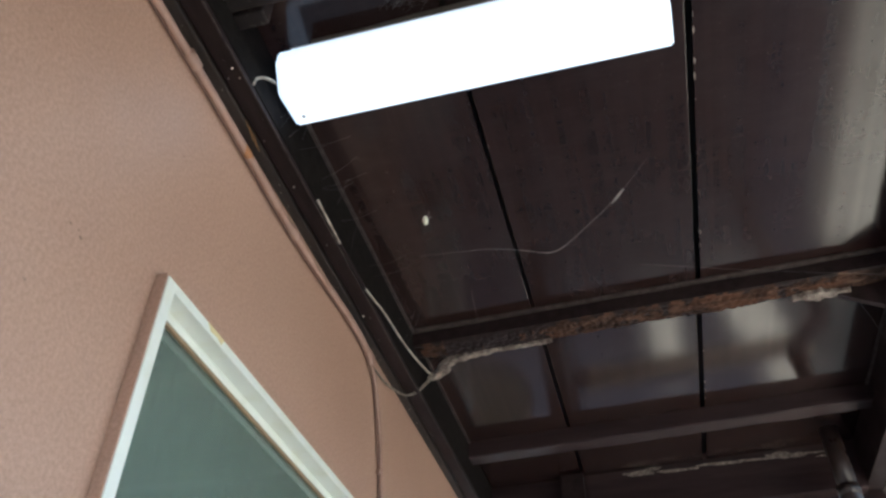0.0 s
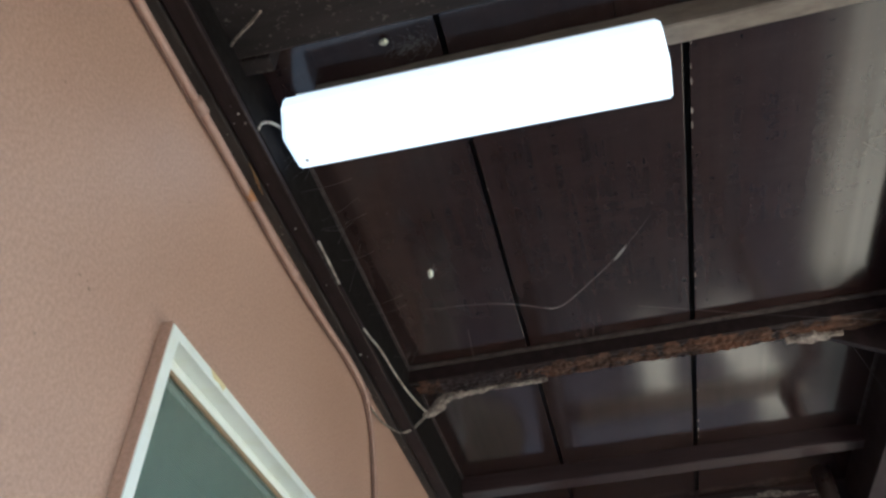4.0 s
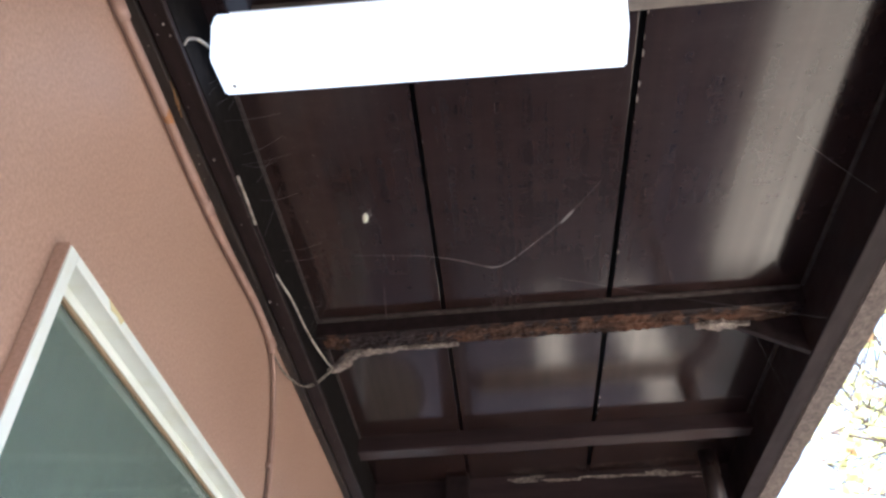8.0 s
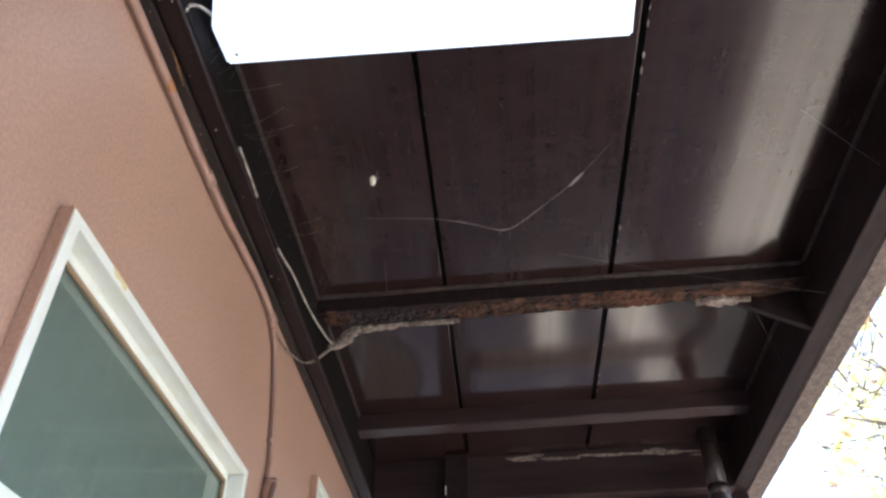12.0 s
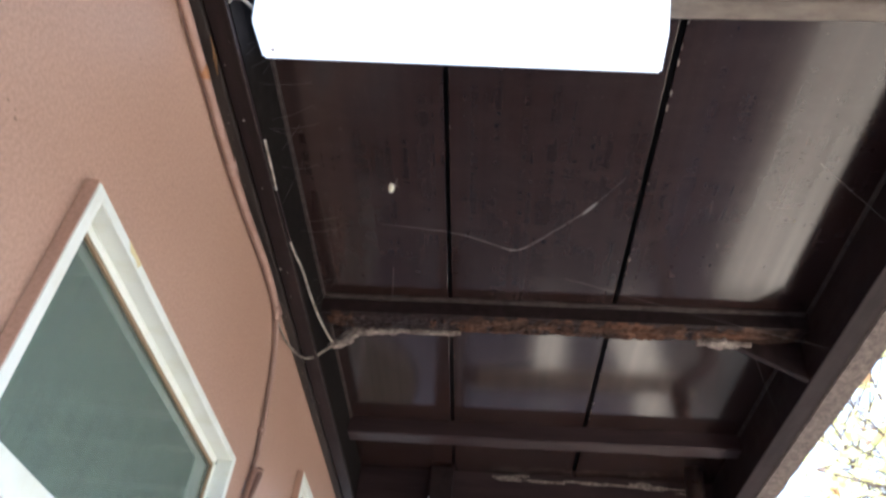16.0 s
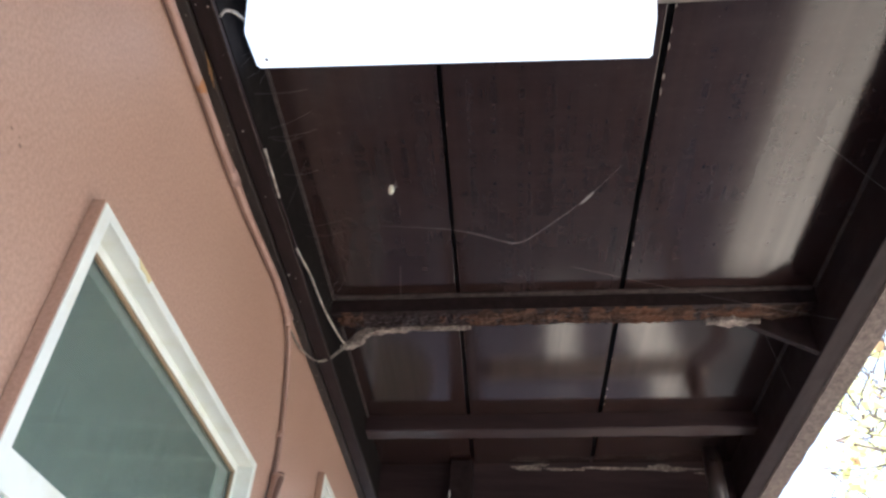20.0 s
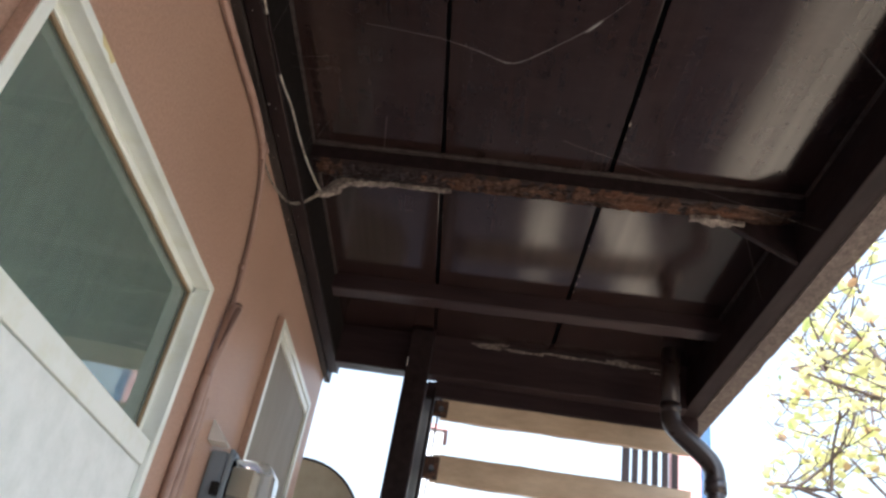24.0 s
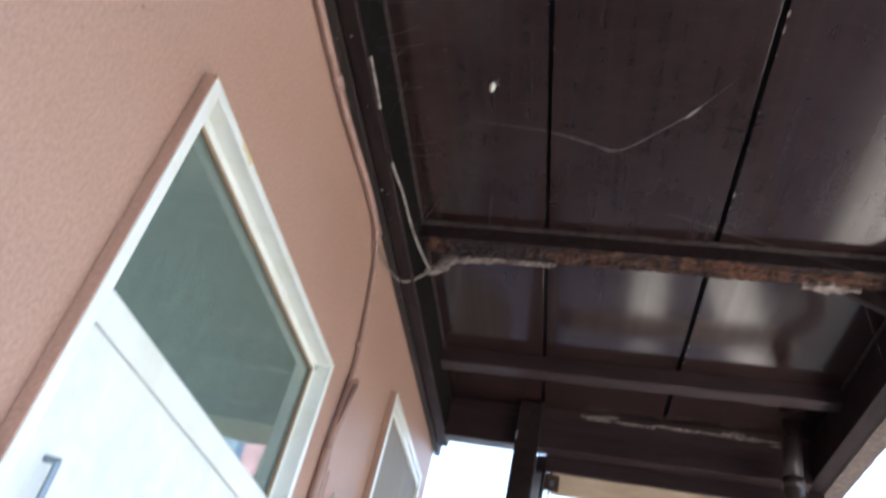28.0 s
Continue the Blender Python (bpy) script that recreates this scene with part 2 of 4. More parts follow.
plug(SLAT, "Base Color", ramp(SLAT, noise_tex(SLAT, 20, 5, 0.6, (1, 1, 0.1)), [(0.3, (0.006, 0.004, 0.0035)), (0.7, (0.014, 0.008, 0.007))]))
STAIN = material("orange_rust_stain", (0.34, 0.15, 0.05), 0.6)
plug(STAIN, "Base Color", ramp(STAIN, noise_tex(STAIN, 120, 4), [(0.35, (0.30, 0.17, 0.10)), (0.65, (0.40, 0.17, 0.04))]))
# brown of the conduit's painted shadow line and of the open pipe end
DARKBROWN = material("dark_brown_line", (0.15, 0.088, 0.066), 0.6)
TAIL = material("grubby_old_cable", (0.2, 0.17, 0.13), 0.7)
plug(TAIL, "Base Color", ramp(TAIL, noise_tex(TAIL, 70, 5), [(0.35, (0.075, 0.06, 0.048)), (0.65, (0.27, 0.235, 0.19))]))
WEB = material("cobweb", (0.22, 0.205, 0.19), 0.9)
DISH = material("dish_enamel", (0.42, 0.37, 0.26), 0.5)
plug(DISH, "Base Color", ramp(DISH, noise_tex(DISH, 7, 5), [(0.3, (0.36, 0.31, 0.21)), (0.7, (0.48, 0.43, 0.31))]))
SCUFF = material("dark_scuff", (0.27, 0.175, 0.13), 0.7)
STRAW = material("yellow_straw", (0.26, 0.14, 0.045), 0.7)
COCOON = material("pale_cocoon", (0.70, 0.70, 0.55), 0.7)
BLACK = material("black_gap", (0.006, 0.005, 0.005), 0.9)
PIPE = material("dark_brown_pipe", (0.032, 0.022, 0.020), 0.28)
plug(PIPE, "Roughness", ramp(PIPE, noise_tex(PIPE, 25, 4), grey(0.2, 0.4)))
STEEL = material("dull_steel", (0.26, 0.30, 0.34), 0.4, 0.9)
PVC = material("pale_grey_plastic", (0.50, 0.54, 0.60), 0.35)
GREYBOX = material("grey_meter_plastic", (0.22, 0.26, 0.30), 0.45)
COIL = material("brown_coil", (0.16, 0.085, 0.035), 0.5)
MECH = material("meter_inside", (0.45, 0.40, 0.30), 0.6)
CREAM = material("cream_board_paint", (0.62, 0.52, 0.38), 0.6)
a = noise_tex(CREAM, 16, 6, 0.65, (0.3, 1, 1))
plug(CREAM, "Base Color", ramp(CREAM, a, [(0.3, (0.50, 0.37, 0.24)), (0.65, (0.72, 0.58, 0.41))]))
bump(CREAM, a, 0.3, 0.003)
RUST = material("rusty_iron", (0.16, 0.07, 0.04), 0.8)
a = noise_tex(RUST, 70, 6)
plug(RUST, "Base Color", ramp(RUST, a, [(0.35, (0.025, 0.018, 0.016)), (0.7, (0.15, 0.07, 0.035))]))
bump(RUST, a, 0.5, 0.002)
PINK = material("pink_wall_paint", (0.62, 0.30, 0.27), 0.7)
plug(PINK, "Base Color", ramp(PINK, noise_tex(PINK, 6, 5), [(0.3, (0.40, 0.19, 0.165)), (0.7, (0.50, 0.26, 0.225))]))
BLUE = material("blue_painted_board", (0.01, 0.03, 0.07), 0.85, spec=0.15)
plug(BLUE, "Base Color", ramp(BLUE, noise_tex(BLUE, 8, 5), [(0.3, (0.055, 0.095, 0.165)), (0.7, (0.075, 0.125, 0.20))]))
PALE = material("white_house_paint", (0.75, 0.73, 0.69), 0.7)
plug(PALE, "Base Color", ramp(PALE, noise_tex(PALE, 5, 5), [(0.3, (0.66, 0.64, 0.60)), (0.7, (0.78, 0.76, 0.72))]))
ROOFING = material("roof_sheet", (0.12, 0.10, 0.09), 0.6)
bump(ROOFING, noise_tex(ROOFING, 20, 4), 0.3, 0.004)
CONCRETE = material("concrete_floor", (0.20, 0.19, 0.17), 0.8, spec=0.15)
a = noise_tex(CONCRETE, 4, 8, 0.65)
plug(CONCRETE, "Base Color", ramp(CONCRETE, a, [(0.3, (0.040, 0.035, 0.032)), (0.7, (0.070, 0.062, 0.056))]))
bump(CONCRETE, noise_tex(CONCRETE, 60, 5), 0.4, 0.003)
GROUND = material("yard_soil", (0.10, 0.09, 0.06), 0.95, spec=0.15)
a = noise_tex(GROUND, 1.3, 8, 0.7)
plug(GROUND, "Base Color", ramp(GROUND, a, [(0.3, (0.030, 0.028, 0.020)), (0.55, (0.052, 0.046, 0.034)), (0.75, (0.085, 0.072, 0.055))]))
# bright tone stands for the sunlit yard mirrored in the ceiling
SUNSLAB = material("pale_sunlit_slabs", (0.5, 0.48, 0.43), 0.85)
a = noise_tex(SUNSLAB, 3, 8, 0.7)
plug(SUNSLAB, "Base Color", ramp(SUNSLAB, a, [(0.3, (0.48, 0.36, 0.225)), (0.55, (0.63, 0.485, 0.315)), (0.75, (0.69, 0.545, 0.37))]))
bump(SUNSLAB, noise_tex(SUNSLAB, 40, 6), 0.5, 0.004)
bump(GROUND, noise_tex(GROUND, 40, 6), 0.6, 0.01)
PAVING = material("worn_grey_paving", (0.16, 0.15, 0.15), 0.85, spec=0.15)
a = noise_tex(PAVING, 5, 8, 0.7)
plug(PAVING, "Base Color", ramp(PAVING, a, [(0.3, (0.023, 0.020, 0.022)), (0.7, (0.040, 0.035, 0.038))]))
bump(PAVING, noise_tex(PAVING, 50, 5), 0.4, 0.003)
BARK = material("bark", (0.10, 0.07, 0.05), 0.9)
a = noise_tex(BARK, 25, 6, 0.7, (1, 1, 0.2))
plug(BARK, "Base Color", ramp(BARK, a, [(0.3, (0.05, 0.034, 0.025)), (0.7, (0.15, 0.105, 0.078))]))
bump(BARK, a, 0.7, 0.006)

FOLIAGE = bpy.data.materials.new("yellow_green_leaves")
FOLIAGE.use_nodes = True
fnt = FOLIAGE.node_tree
fb = fnt.nodes["Principled BSDF"]
fout = fnt.nodes["Material Output"]
geo = fnt.nodes.new("ShaderNodeNewGeometry")
lc = ramp(FOLIAGE, geo.outputs["Random Per Island"], [(0.0, (0.50, 0.56, 0.16)), (0.3, (0.74, 0.72, 0.28)), (0.85, (0.84, 0.76, 0.38)), (1.0, (0.45, 0.25, 0.12))])
fnt.links.new(lc, fb.inputs["Base Color"])
fb.inputs["Roughness"].default_value = 0.5
tr = fnt.nodes.new("ShaderNodeBsdfTranslucent")
fnt.links.new(lc, tr.inputs[0])
ms = fnt.nodes.new("ShaderNodeMixShader")
ms.inputs[0].default_value = 0.6
fnt.links.new(fb.outputs[0], ms.inputs[1])
fnt.links.new(tr.outputs[0], ms.inputs[2])
fnt.links.new(ms.outputs[0], fout.inputs[0])

LAMP = material("lit_opal_diffuser", (0.85, 0.85, 0.83), 0.35)
lb = LAMP.node_tree.nodes["Principled BSDF"]
lb.inputs["Emission Color"].default_value = (1.0, 0.98, 0.94, 1)
lb.inputs["Emission Strength"].default_value = 0.31
LAMPRIM = material("opal_rim", (0.80, 0.80, 0.76), 0.4)
lb = LAMPRIM.node_tree.nodes["Principled BSDF"]
lb.inputs["Emission Color"].default_value = (1.0, 0.98, 0.92, 1)
lb.inputs["Emission Strength"].default_value = 0.07
LAMPBASE = material("white_lamp_base", (0.72, 0.72, 0.70), 0.4)


# ---- builders ----
PLACE = {}


def thing(name, at=(0, 0, 0), label="", category="", group="", kind=""):
    e = new(name)
    e.location = at
    PLACE[e.name] = Vector(at)
    return tagged(e, label, category, group, kind)


def link_mesh(name, bm, mat, offset=Vector((0, 0, 0)), smooth=False):
    bmesh.ops.recalc_face_normals(bm, faces=bm.faces)
    for v in bm.verts:
        v.co -= offset
    me = bpy.data.meshes.new(name)
    bm.to_mesh(me)
    bm.free()
    for m in mat if isinstance(mat, (list, tuple)) else [mat]:
        me.materials.append(m)
    if smooth:
        for p in me.polygons:
            p.use_smooth = True
    return new(name, me)


def part(name, bm, mat, parent, label="", smooth=False):
    """One mesh under a thing or a part; its coordinates are given in the world."""
    ob = link_mesh(name, bm, mat, PLACE[parent.name], smooth)
    ob.parent = parent
    PLACE[ob.name] = PLACE[parent.name]
    return tagged(ob, label)


def solid(name, bm, mat, label="", category="", kind="", group="", smooth=False):
    """A thing or a piece of the setting that is one mesh."""
    ob = link_mesh(name, bm, mat, Vector((0, 0, 0)), smooth)
    PLACE[ob.name] = Vector((0, 0, 0))
    return tagged(ob, label, category, group, kind)


def box(bm, x0, x1, y0, y1, z0, z1, bevel=0.0, tilt=0.0):
    """A box; tilt raises it by that many metres per metre of x."""
    made = bmesh.ops.create_cube(bm, size=1)["verts"]
    for v in made:
        v.co = Vector(((x0, x1)[v.co.x > 0], (y0, y1)[v.co.y > 0], (z0, z1)[v.co.z > 0]))
    if bevel:
        edges = list({e for v in made for e in v.link_edges})
        made = bmesh.ops.bevel(bm, geom=edges, offset=bevel, segments=2, profile=0.6, affect="EDGES")["verts"]
    if tilt:
        for v in made:
            v.co.z += tilt * v.co.x
    return made


def boxed(*args, **kw):
    bm = bmesh.new()
    box(bm, *args, **kw)
    return bm


def prism(bm, outline, axis, a, b):
    """An outline of (u, v) pushed along an axis from a to b."""
    def at(u, v, w):
        return {"x": (w, u, v), "y": (u, w, v), "z": (u, v, w)}[axis]
    lo = [bm.verts.new(at(u, v, a)) for u, v in outline]
    hi = [bm.verts.new(at(u, v, b)) for u, v in outline]
    bm.faces.new(lo)
    bm.faces.new(hi[::-1])
    for i in range(len(lo)):
        j = (i + 1) % len(lo)
        bm.faces.new((lo[i], lo[j], hi[j], hi[i]))


def smooth_path(pts, per=6):
    """Points along a curve through the given ones."""
    pts = [Vector(p) for p in pts]
    out = []
    for i in range(len(pts) - 1):
        p0, p1, p2, p3 = pts[max(i - 1, 0)], pts[i], pts[i + 1], pts[min(i + 2, len(pts) - 1)]
        for k in range(per):
            t = k / per
            out.append(0.5 * (2 * p1 + (p2 - p0) * t + (2 * p0 - 5 * p1 + 4 * p2 - p3) * t * t + (3 * p1 - p0 - 3 * p2 + p3) * t ** 3))
    return out + [pts[-1]]


def tube(bm, pts, radius, sides=8, jitter=0.0):
    """A round tube along points; radius is one number or one a point."""
    rings = []
    for i, p in enumerate(pts):
        d = (pts[min(i + 1, len(pts) - 1)] - pts[max(i - 1, 0)]).normalized()
        u = d.cross(Vector((0.31, 0.2, 1))).normalized()
        v = d.cross(u)
        r = radius[i] if isinstance(radius, (list, tuple)) else radius
        rings.append([bm.verts.new(p + (u * math.cos(a) + v * math.sin(a)) * r * (1 + random.uniform(-jitter, jitter)))
                      for a in (2 * math.pi * k / sides for k in range(sides))])
    for a, b in zip(rings, rings[1:]):
        for k in range(sides):
            bm.faces.new((a[k], a[(k + 1) % sides], b[(k + 1) % sides], b[k]))
    bm.faces.new(rings[0][::-1])
    bm.faces.new(rings[-1])


# ---- plan ----
SLOPE = 0.035                # the ceiling rises a little away from the wall
LEFT, RIGHT = 0.0715, 1.528  # edges of the boards
NEAR, FAR = -3.2, 3.05       # the porch's ends
def ceil(x):
    return 3.0825 + SLOPE * x


# ground, floor, house wall
bm = boxed(-60, 90, -60, 90, -0.4, -0.12)
tagged(solid("ground", bm, GROUND), "pale dusty yard ground in sunlight", "ground", kind="structure")
bm = bmesh.new()
# unseen slabs, added to give the long bright streak in the varnish
for x0, x1 in ((2.84, 3.10), (3.11, 4.12), (4.13, 5.6)):
    for k in range(12):
        y = -5.4 + k * 0.95
        if x0 < 4.45 < x1 and y < 6.2 < y + 1.2:      # left open round the tree
            continue
        box(bm, x0, x1, y, y + 0.94, -0.118, -0.06, bevel=0.01)
# skewed quads: sun patches on the yard, put into the pale colour
for outline in (((1.20, 6.2), (1.50, 6.2), (1.53, 7.62), (1.26, 7.58)), ((1.82, 6.2), (2.26, 6.2), (2.70, 7.62), (2.30, 7.70)), ((2.44, 7.80), (2.74, 7.80), (2.82, 8.32), (2.50, 8.34))):
    prism(bm, outline, "z", -0.118, -0.05)
side = bmesh.new()
for k in range(9):
    box(side, 2.15, 2.83, -3.6 + k * 1.08, -2.535 + k * 1.08, -0.119, -0.09, bevel=0.008)
for i in range(3):
    for k in range(3):
        box(side, -2.0 + 0.66 * i, -1.35 + 0.66 * i, 3.30 + 0.91 * k, 4.20 + 0.91 * k, -0.119, -0.09, bevel=0.008)
tagged(solid("edge_paving", side, PAVING), "worn grey paving slabs round the porch floor", "pavement", kind="structure")
tagged(solid("pavement", bm, SUNSLAB), "unseen pale slabs added for the bright reflections in the ceiling", "pavement", kind="structure")
bm = boxed(0.0, 2.14, NEAR - 0.4, 6.0, -0.12, 0.0, bevel=0.008)
tagged(solid("floor", bm, CONCRETE), "grey concrete porch floor slab", "floor", kind="structure")

bm = bmesh.new()
for i in range(5):
    for k in range(4):
        box(bm, -1.6 + 0.85 * i, -0.76 + 0.85 * i, 6.05 + 0.72 * k, 6.76 + 0.72 * k, -0.119, -0.075, bevel=0.008)
tagged(solid("yard_paving", bm, PAVING), "worn grey paving slabs in the yard", "pavement", kind="structure")

WALL_END = 3.27
D1 = (0.722, 1.634, 2.437)
D2 = (2.303, 3.040, 2.711)
bm = bmesh.new()
for y0, y1, z0 in ((NEAR - 0.4, D1[0], 0), (D1[0], D1[1], D1[2]), (D1[1], D2[0], 0), (D2[0], D2[1], D2[2]), (D2[1], WALL_END, 0)):
    box(bm, -0.22, 0.0, y0, y1, z0, 3.4)
bmesh.ops.remove_doubles(bm, verts=bm.verts, dist=1e-5)
tagged(solid("wall_house", bm, STUCCO), "salmon pink rendered house wall", "wall", kind="structure")
bm = bmesh.new()
box(bm, -3.2, -3.0, NEAR - 0.4, WALL_END, 0, 3.4)
box(bm, -3.0, -0.22, NEAR - 0.4, NEAR - 0.2, 0, 3.4)
box(bm, -3.0, -0.22, WALL_END - 0.2, WALL_END, 0, 3.4)
tagged(solid("wall_inside", bm, PALE), "plain pale walls inside the house", "wall", kind="structure")
# roof over the porch
bm = bmesh.new()
box(bm, -3.4, 1.70, NEAR - 0.8, 3.40, 3.42, 3.47, tilt=-0.02)
tagged(solid("roof", bm, ROOFING), "dark roof sheet over the porch", "roof", kind="structure")

# ceiling boards with open joints
bm = bmesh.new()
for x0, x1 in ((LEFT - 0.03, 0.457), (0.469, 0.9495), (0.9645, RIGHT + 0.02)):
    box(bm, x0, x1, NEAR, FAR - 0.002, 3.0825, 3.0945, bevel=0.002, tilt=SLOPE)
tagged(solid("ceiling", bm, PLY), "dark brown varnished plywood ceiling boards with open joints", "ceiling", kind="structure")
bm = boxed(LEFT - 0.03, RIGHT + 0.02, NEAR, FAR - 0.002, 3.112, 3.122, tilt=SLOPE)
tagged(solid("ceiling_backing", bm, BLACK), "black void above the ceiling joints", "ceiling", kind="structure")


def rough_bar(x0, x1, y0, y1, z0, z1, n, amp, seed, bevel=0.004, tilt=SLOPE):
    """A sawn timber across the porch with uneven edges."""
    bm = bmesh.new()
    prev = None
    random.seed(seed)
    for i in range(n + 1):
        x = x0 + (x1 - x0) * i / n
        def w(k, s=1.0):
            return amp * s * noise.noise(Vector((x * 9 + seed, k * 3.7, seed * 1.3)))
        b = bevel
        ring = [(y0 + w(1), z1), (y0 + w(1), z0 + b + w(2)), (y0 + b + w(1), z0 + w(2)), (y1 - b + w(3), z0 + w(4)), (y1 + w(3), z0 + b + w(4)), (y1 + w(3), z1)]
        ring = [bm.verts.new((x, y, z + tilt * x)) for y, z in ring]
        if prev:
            for k in range(6):
                bm.faces.new((prev[k], prev[(k + 1) % 6], ring[(k + 1) % 6], ring[k]))
        else:
            bm.faces.new(ring[::-1])
        prev = ring
    bm.faces.new(prev)
    return bm


# frame of the porch roof
ledger = thing("wall_plate", (0.04, 0, 2.92), "dark stained timber wall plate along the pink wall", "beam")
part("board", boxed(0.030, LEFT, NEAR, 3.20, 2.92, 3.22, bevel=0.003), TIMBER, ledger)
# added thin sheet: the gap's darkness is put into its colour
part("gap_sheet", boxed(0.0717, 0.0737, NEAR, 3.04, 2.935, 3.080, bevel=0.0005), GAPSHADE, ledger, "black sheet standing for the dark gap beside the plate")
# worn edge strip, its pale line also painting the bevel's highlight
part("worn_arris", boxed(0.0695, 0.0732, NEAR, 3.20, 2.9186, 2.9222, bevel=0.0008), EDGELINE, ledger, "worn lower edge with its thin highlight in the colour")
part("cover_strip", boxed(0.001, 0.0255, NEAR, 3.313, 2.915, 3.22, bevel=0.003), STRIP, ledger, "greyer dusty strip")
part("packing", boxed(0.0258, 0.0297, NEAR, 3.20, 2.965, 3.22), BLACK, ledger)
header = thing("edge_beam", (1.56, 0, 2.957), "dark stained edge beam along the open side", "beam")
part("beam", boxed(RIGHT, 1.590, NEAR, 3.33, 2.957, 3.16, bevel=0.004), TIMBER, header)
# same on this beam: wear plus a painted light line
part("worn_arris", boxed(1.5865, 1.5905, NEAR, 3.32, 2.9555, 2.9585, bevel=0.0008), EDGELINE, header, "worn lower edge with its thin highlight in the colour")
bm = bmesh.new()
ring0 = None
for i in range(121):
    y = NEAR - 0.3 + (3.40 - NEAR + 0.3) * i / 120
    j = 0.006 * noise.noise(Vector((y * 14, 3.1, 0))) + 0.003 * noise.noise(Vector((y * 45, 1.1, 0)))
    k = 0.004 * noise.noise(Vector((y * 11, 7.1, 0)))
    ring = [bm.verts.new(p) for p in ((1.594, y, 2.953 + k), (1.662 + j, y, 2.950 + k), (1.668 + j, y, 2.957), (1.668 + j * 0.4, y, 3.40), (1.594, y, 3.40))]
    if ring0:
        for a in range(5):
            bm.faces.new((ring0[a], ring0[(a + 1) % 5], ring[(a + 1) % 5], ring[a]))
    else:
        bm.faces.new(ring)
    ring0 = ring
bm.faces.new(ring0[::-1])
solid("fascia_board", bm, WEATHERED, "weathered grey-brown fascia board with a ragged edge", "fascia")

# cross beams
joists = "ceiling cross beams"
bm = rough_bar(LEFT, RIGHT, 2.612, 2.684, 3.018, 3.083, 40, 0.003, 4)
solid("cross_beam", bm, CROSS, "dark stained cross beam under the ceiling boards", "beam", group=joists)
bm = rough_bar(0.17, RIGHT, 0.760, 0.806, 3.012, 3.083, 40, 0.003, 9)
solid("cross_beam", bm, GREYBEAM, "dusty grey-brown cross beam behind the lamp", "beam", group=joists)
bm = rough_bar(LEFT, RIGHT, 0.47, 0.613, 3.00, 3.083, 40, 0.002, 12, tilt=0.03)
solid("cross_beam", bm, SPECKED, "dark dusty cross beam near the lamp", "beam", group=joists)
solid("packing_block", boxed(LEFT + 0.001, 0.136, 0.617, 0.650, 2.998, 3.082, bevel=0.004), SPECKED, "small dusty timber block beside the wall plate", "block")
for y in (-0.35, -1.1, -1.85, -2.6, -3.15):
    solid("cross_beam", rough_bar(LEFT, RIGHT, y, y + 0.07, 3.018, 3.083, 20, 0.003, 20 + y), CROSS, "dark stained cross beam under the ceiling boards", "beam", group=joists)

# the rotten one
rot = thing("rotten_cross_beam", (0.8, 1.9, 3.02), "rotten cross beam, stain gone and brown wood crumbling", "beam", group=joists)
NX, NU = 560, 30
bm = bmesh.new()
prev = None
for i in range(NX + 1):
    x = LEFT + (RIGHT - LEFT) * i / NX
    ring = []
    end = min(1.0, (x - LEFT) / 0.05, (RIGHT - x) / 0.12)
    for k in range(NU + 1):
        u = k / NU                              # near top, near foot, far foot, far top
        if u < 0.3:
            y, z = 1.857, 3.0825 - 0.050 * u / 0.3
        elif u < 0.75:
            s = (u - 0.3) / 0.45
            y, z = 1.857 + 0.086 * s, 3.0325 - 0.007 * math.sin(math.pi * s) ** 0.6
        else:
            s = (u - 0.75) / 0.25
            y, z = 1.943, 3.0325 + 0.050 * s
        eat = 0.0 if u < 0.30 or u > 0.85 else min(1.0, (u - 0.30) / 0.12)
        n = noise.noise(Vector((x * 16, u * 5, 2.0))) * 0.006 + noise.noise(Vector((x * 50, u * 14, 5.0))) * 0.006 + noise.noise(Vector((x * 90, u * 34, 9.0))) * 0.0045 + noise.noise(Vector((x * 40, u * 70, 4.0))) * 0.003
        sag = 0.006 * noise.noise(Vector((x * 4.5, 8.0, 1.0)))
        ring.append(bm.verts.new((x, y + eat * n * 0.6, z + SLOPE * x + eat * (n + sag) + (1 - end) * 0.01 * eat)))
    if prev:
        for k in range(NU):
            bm.faces.new((prev[k], prev[k + 1], ring[k + 1], ring[k]))
    prev = ring
for f in bm.faces:
    c = f.calc_center_median()
    low = 0.012 * max(0.0, min(1.0, (0.55 - c.x) / 0.2)) if c.x > 0.17 else 0.0
    f.material_index = 1 if c.z - SLOPE * c.x > 3.0305 - low + 0.007 * noise.noise(Vector((c.x * 30, 0, 3))) else 0
part("timber", bm, (ROT, TIMBER), rot, smooth=False)


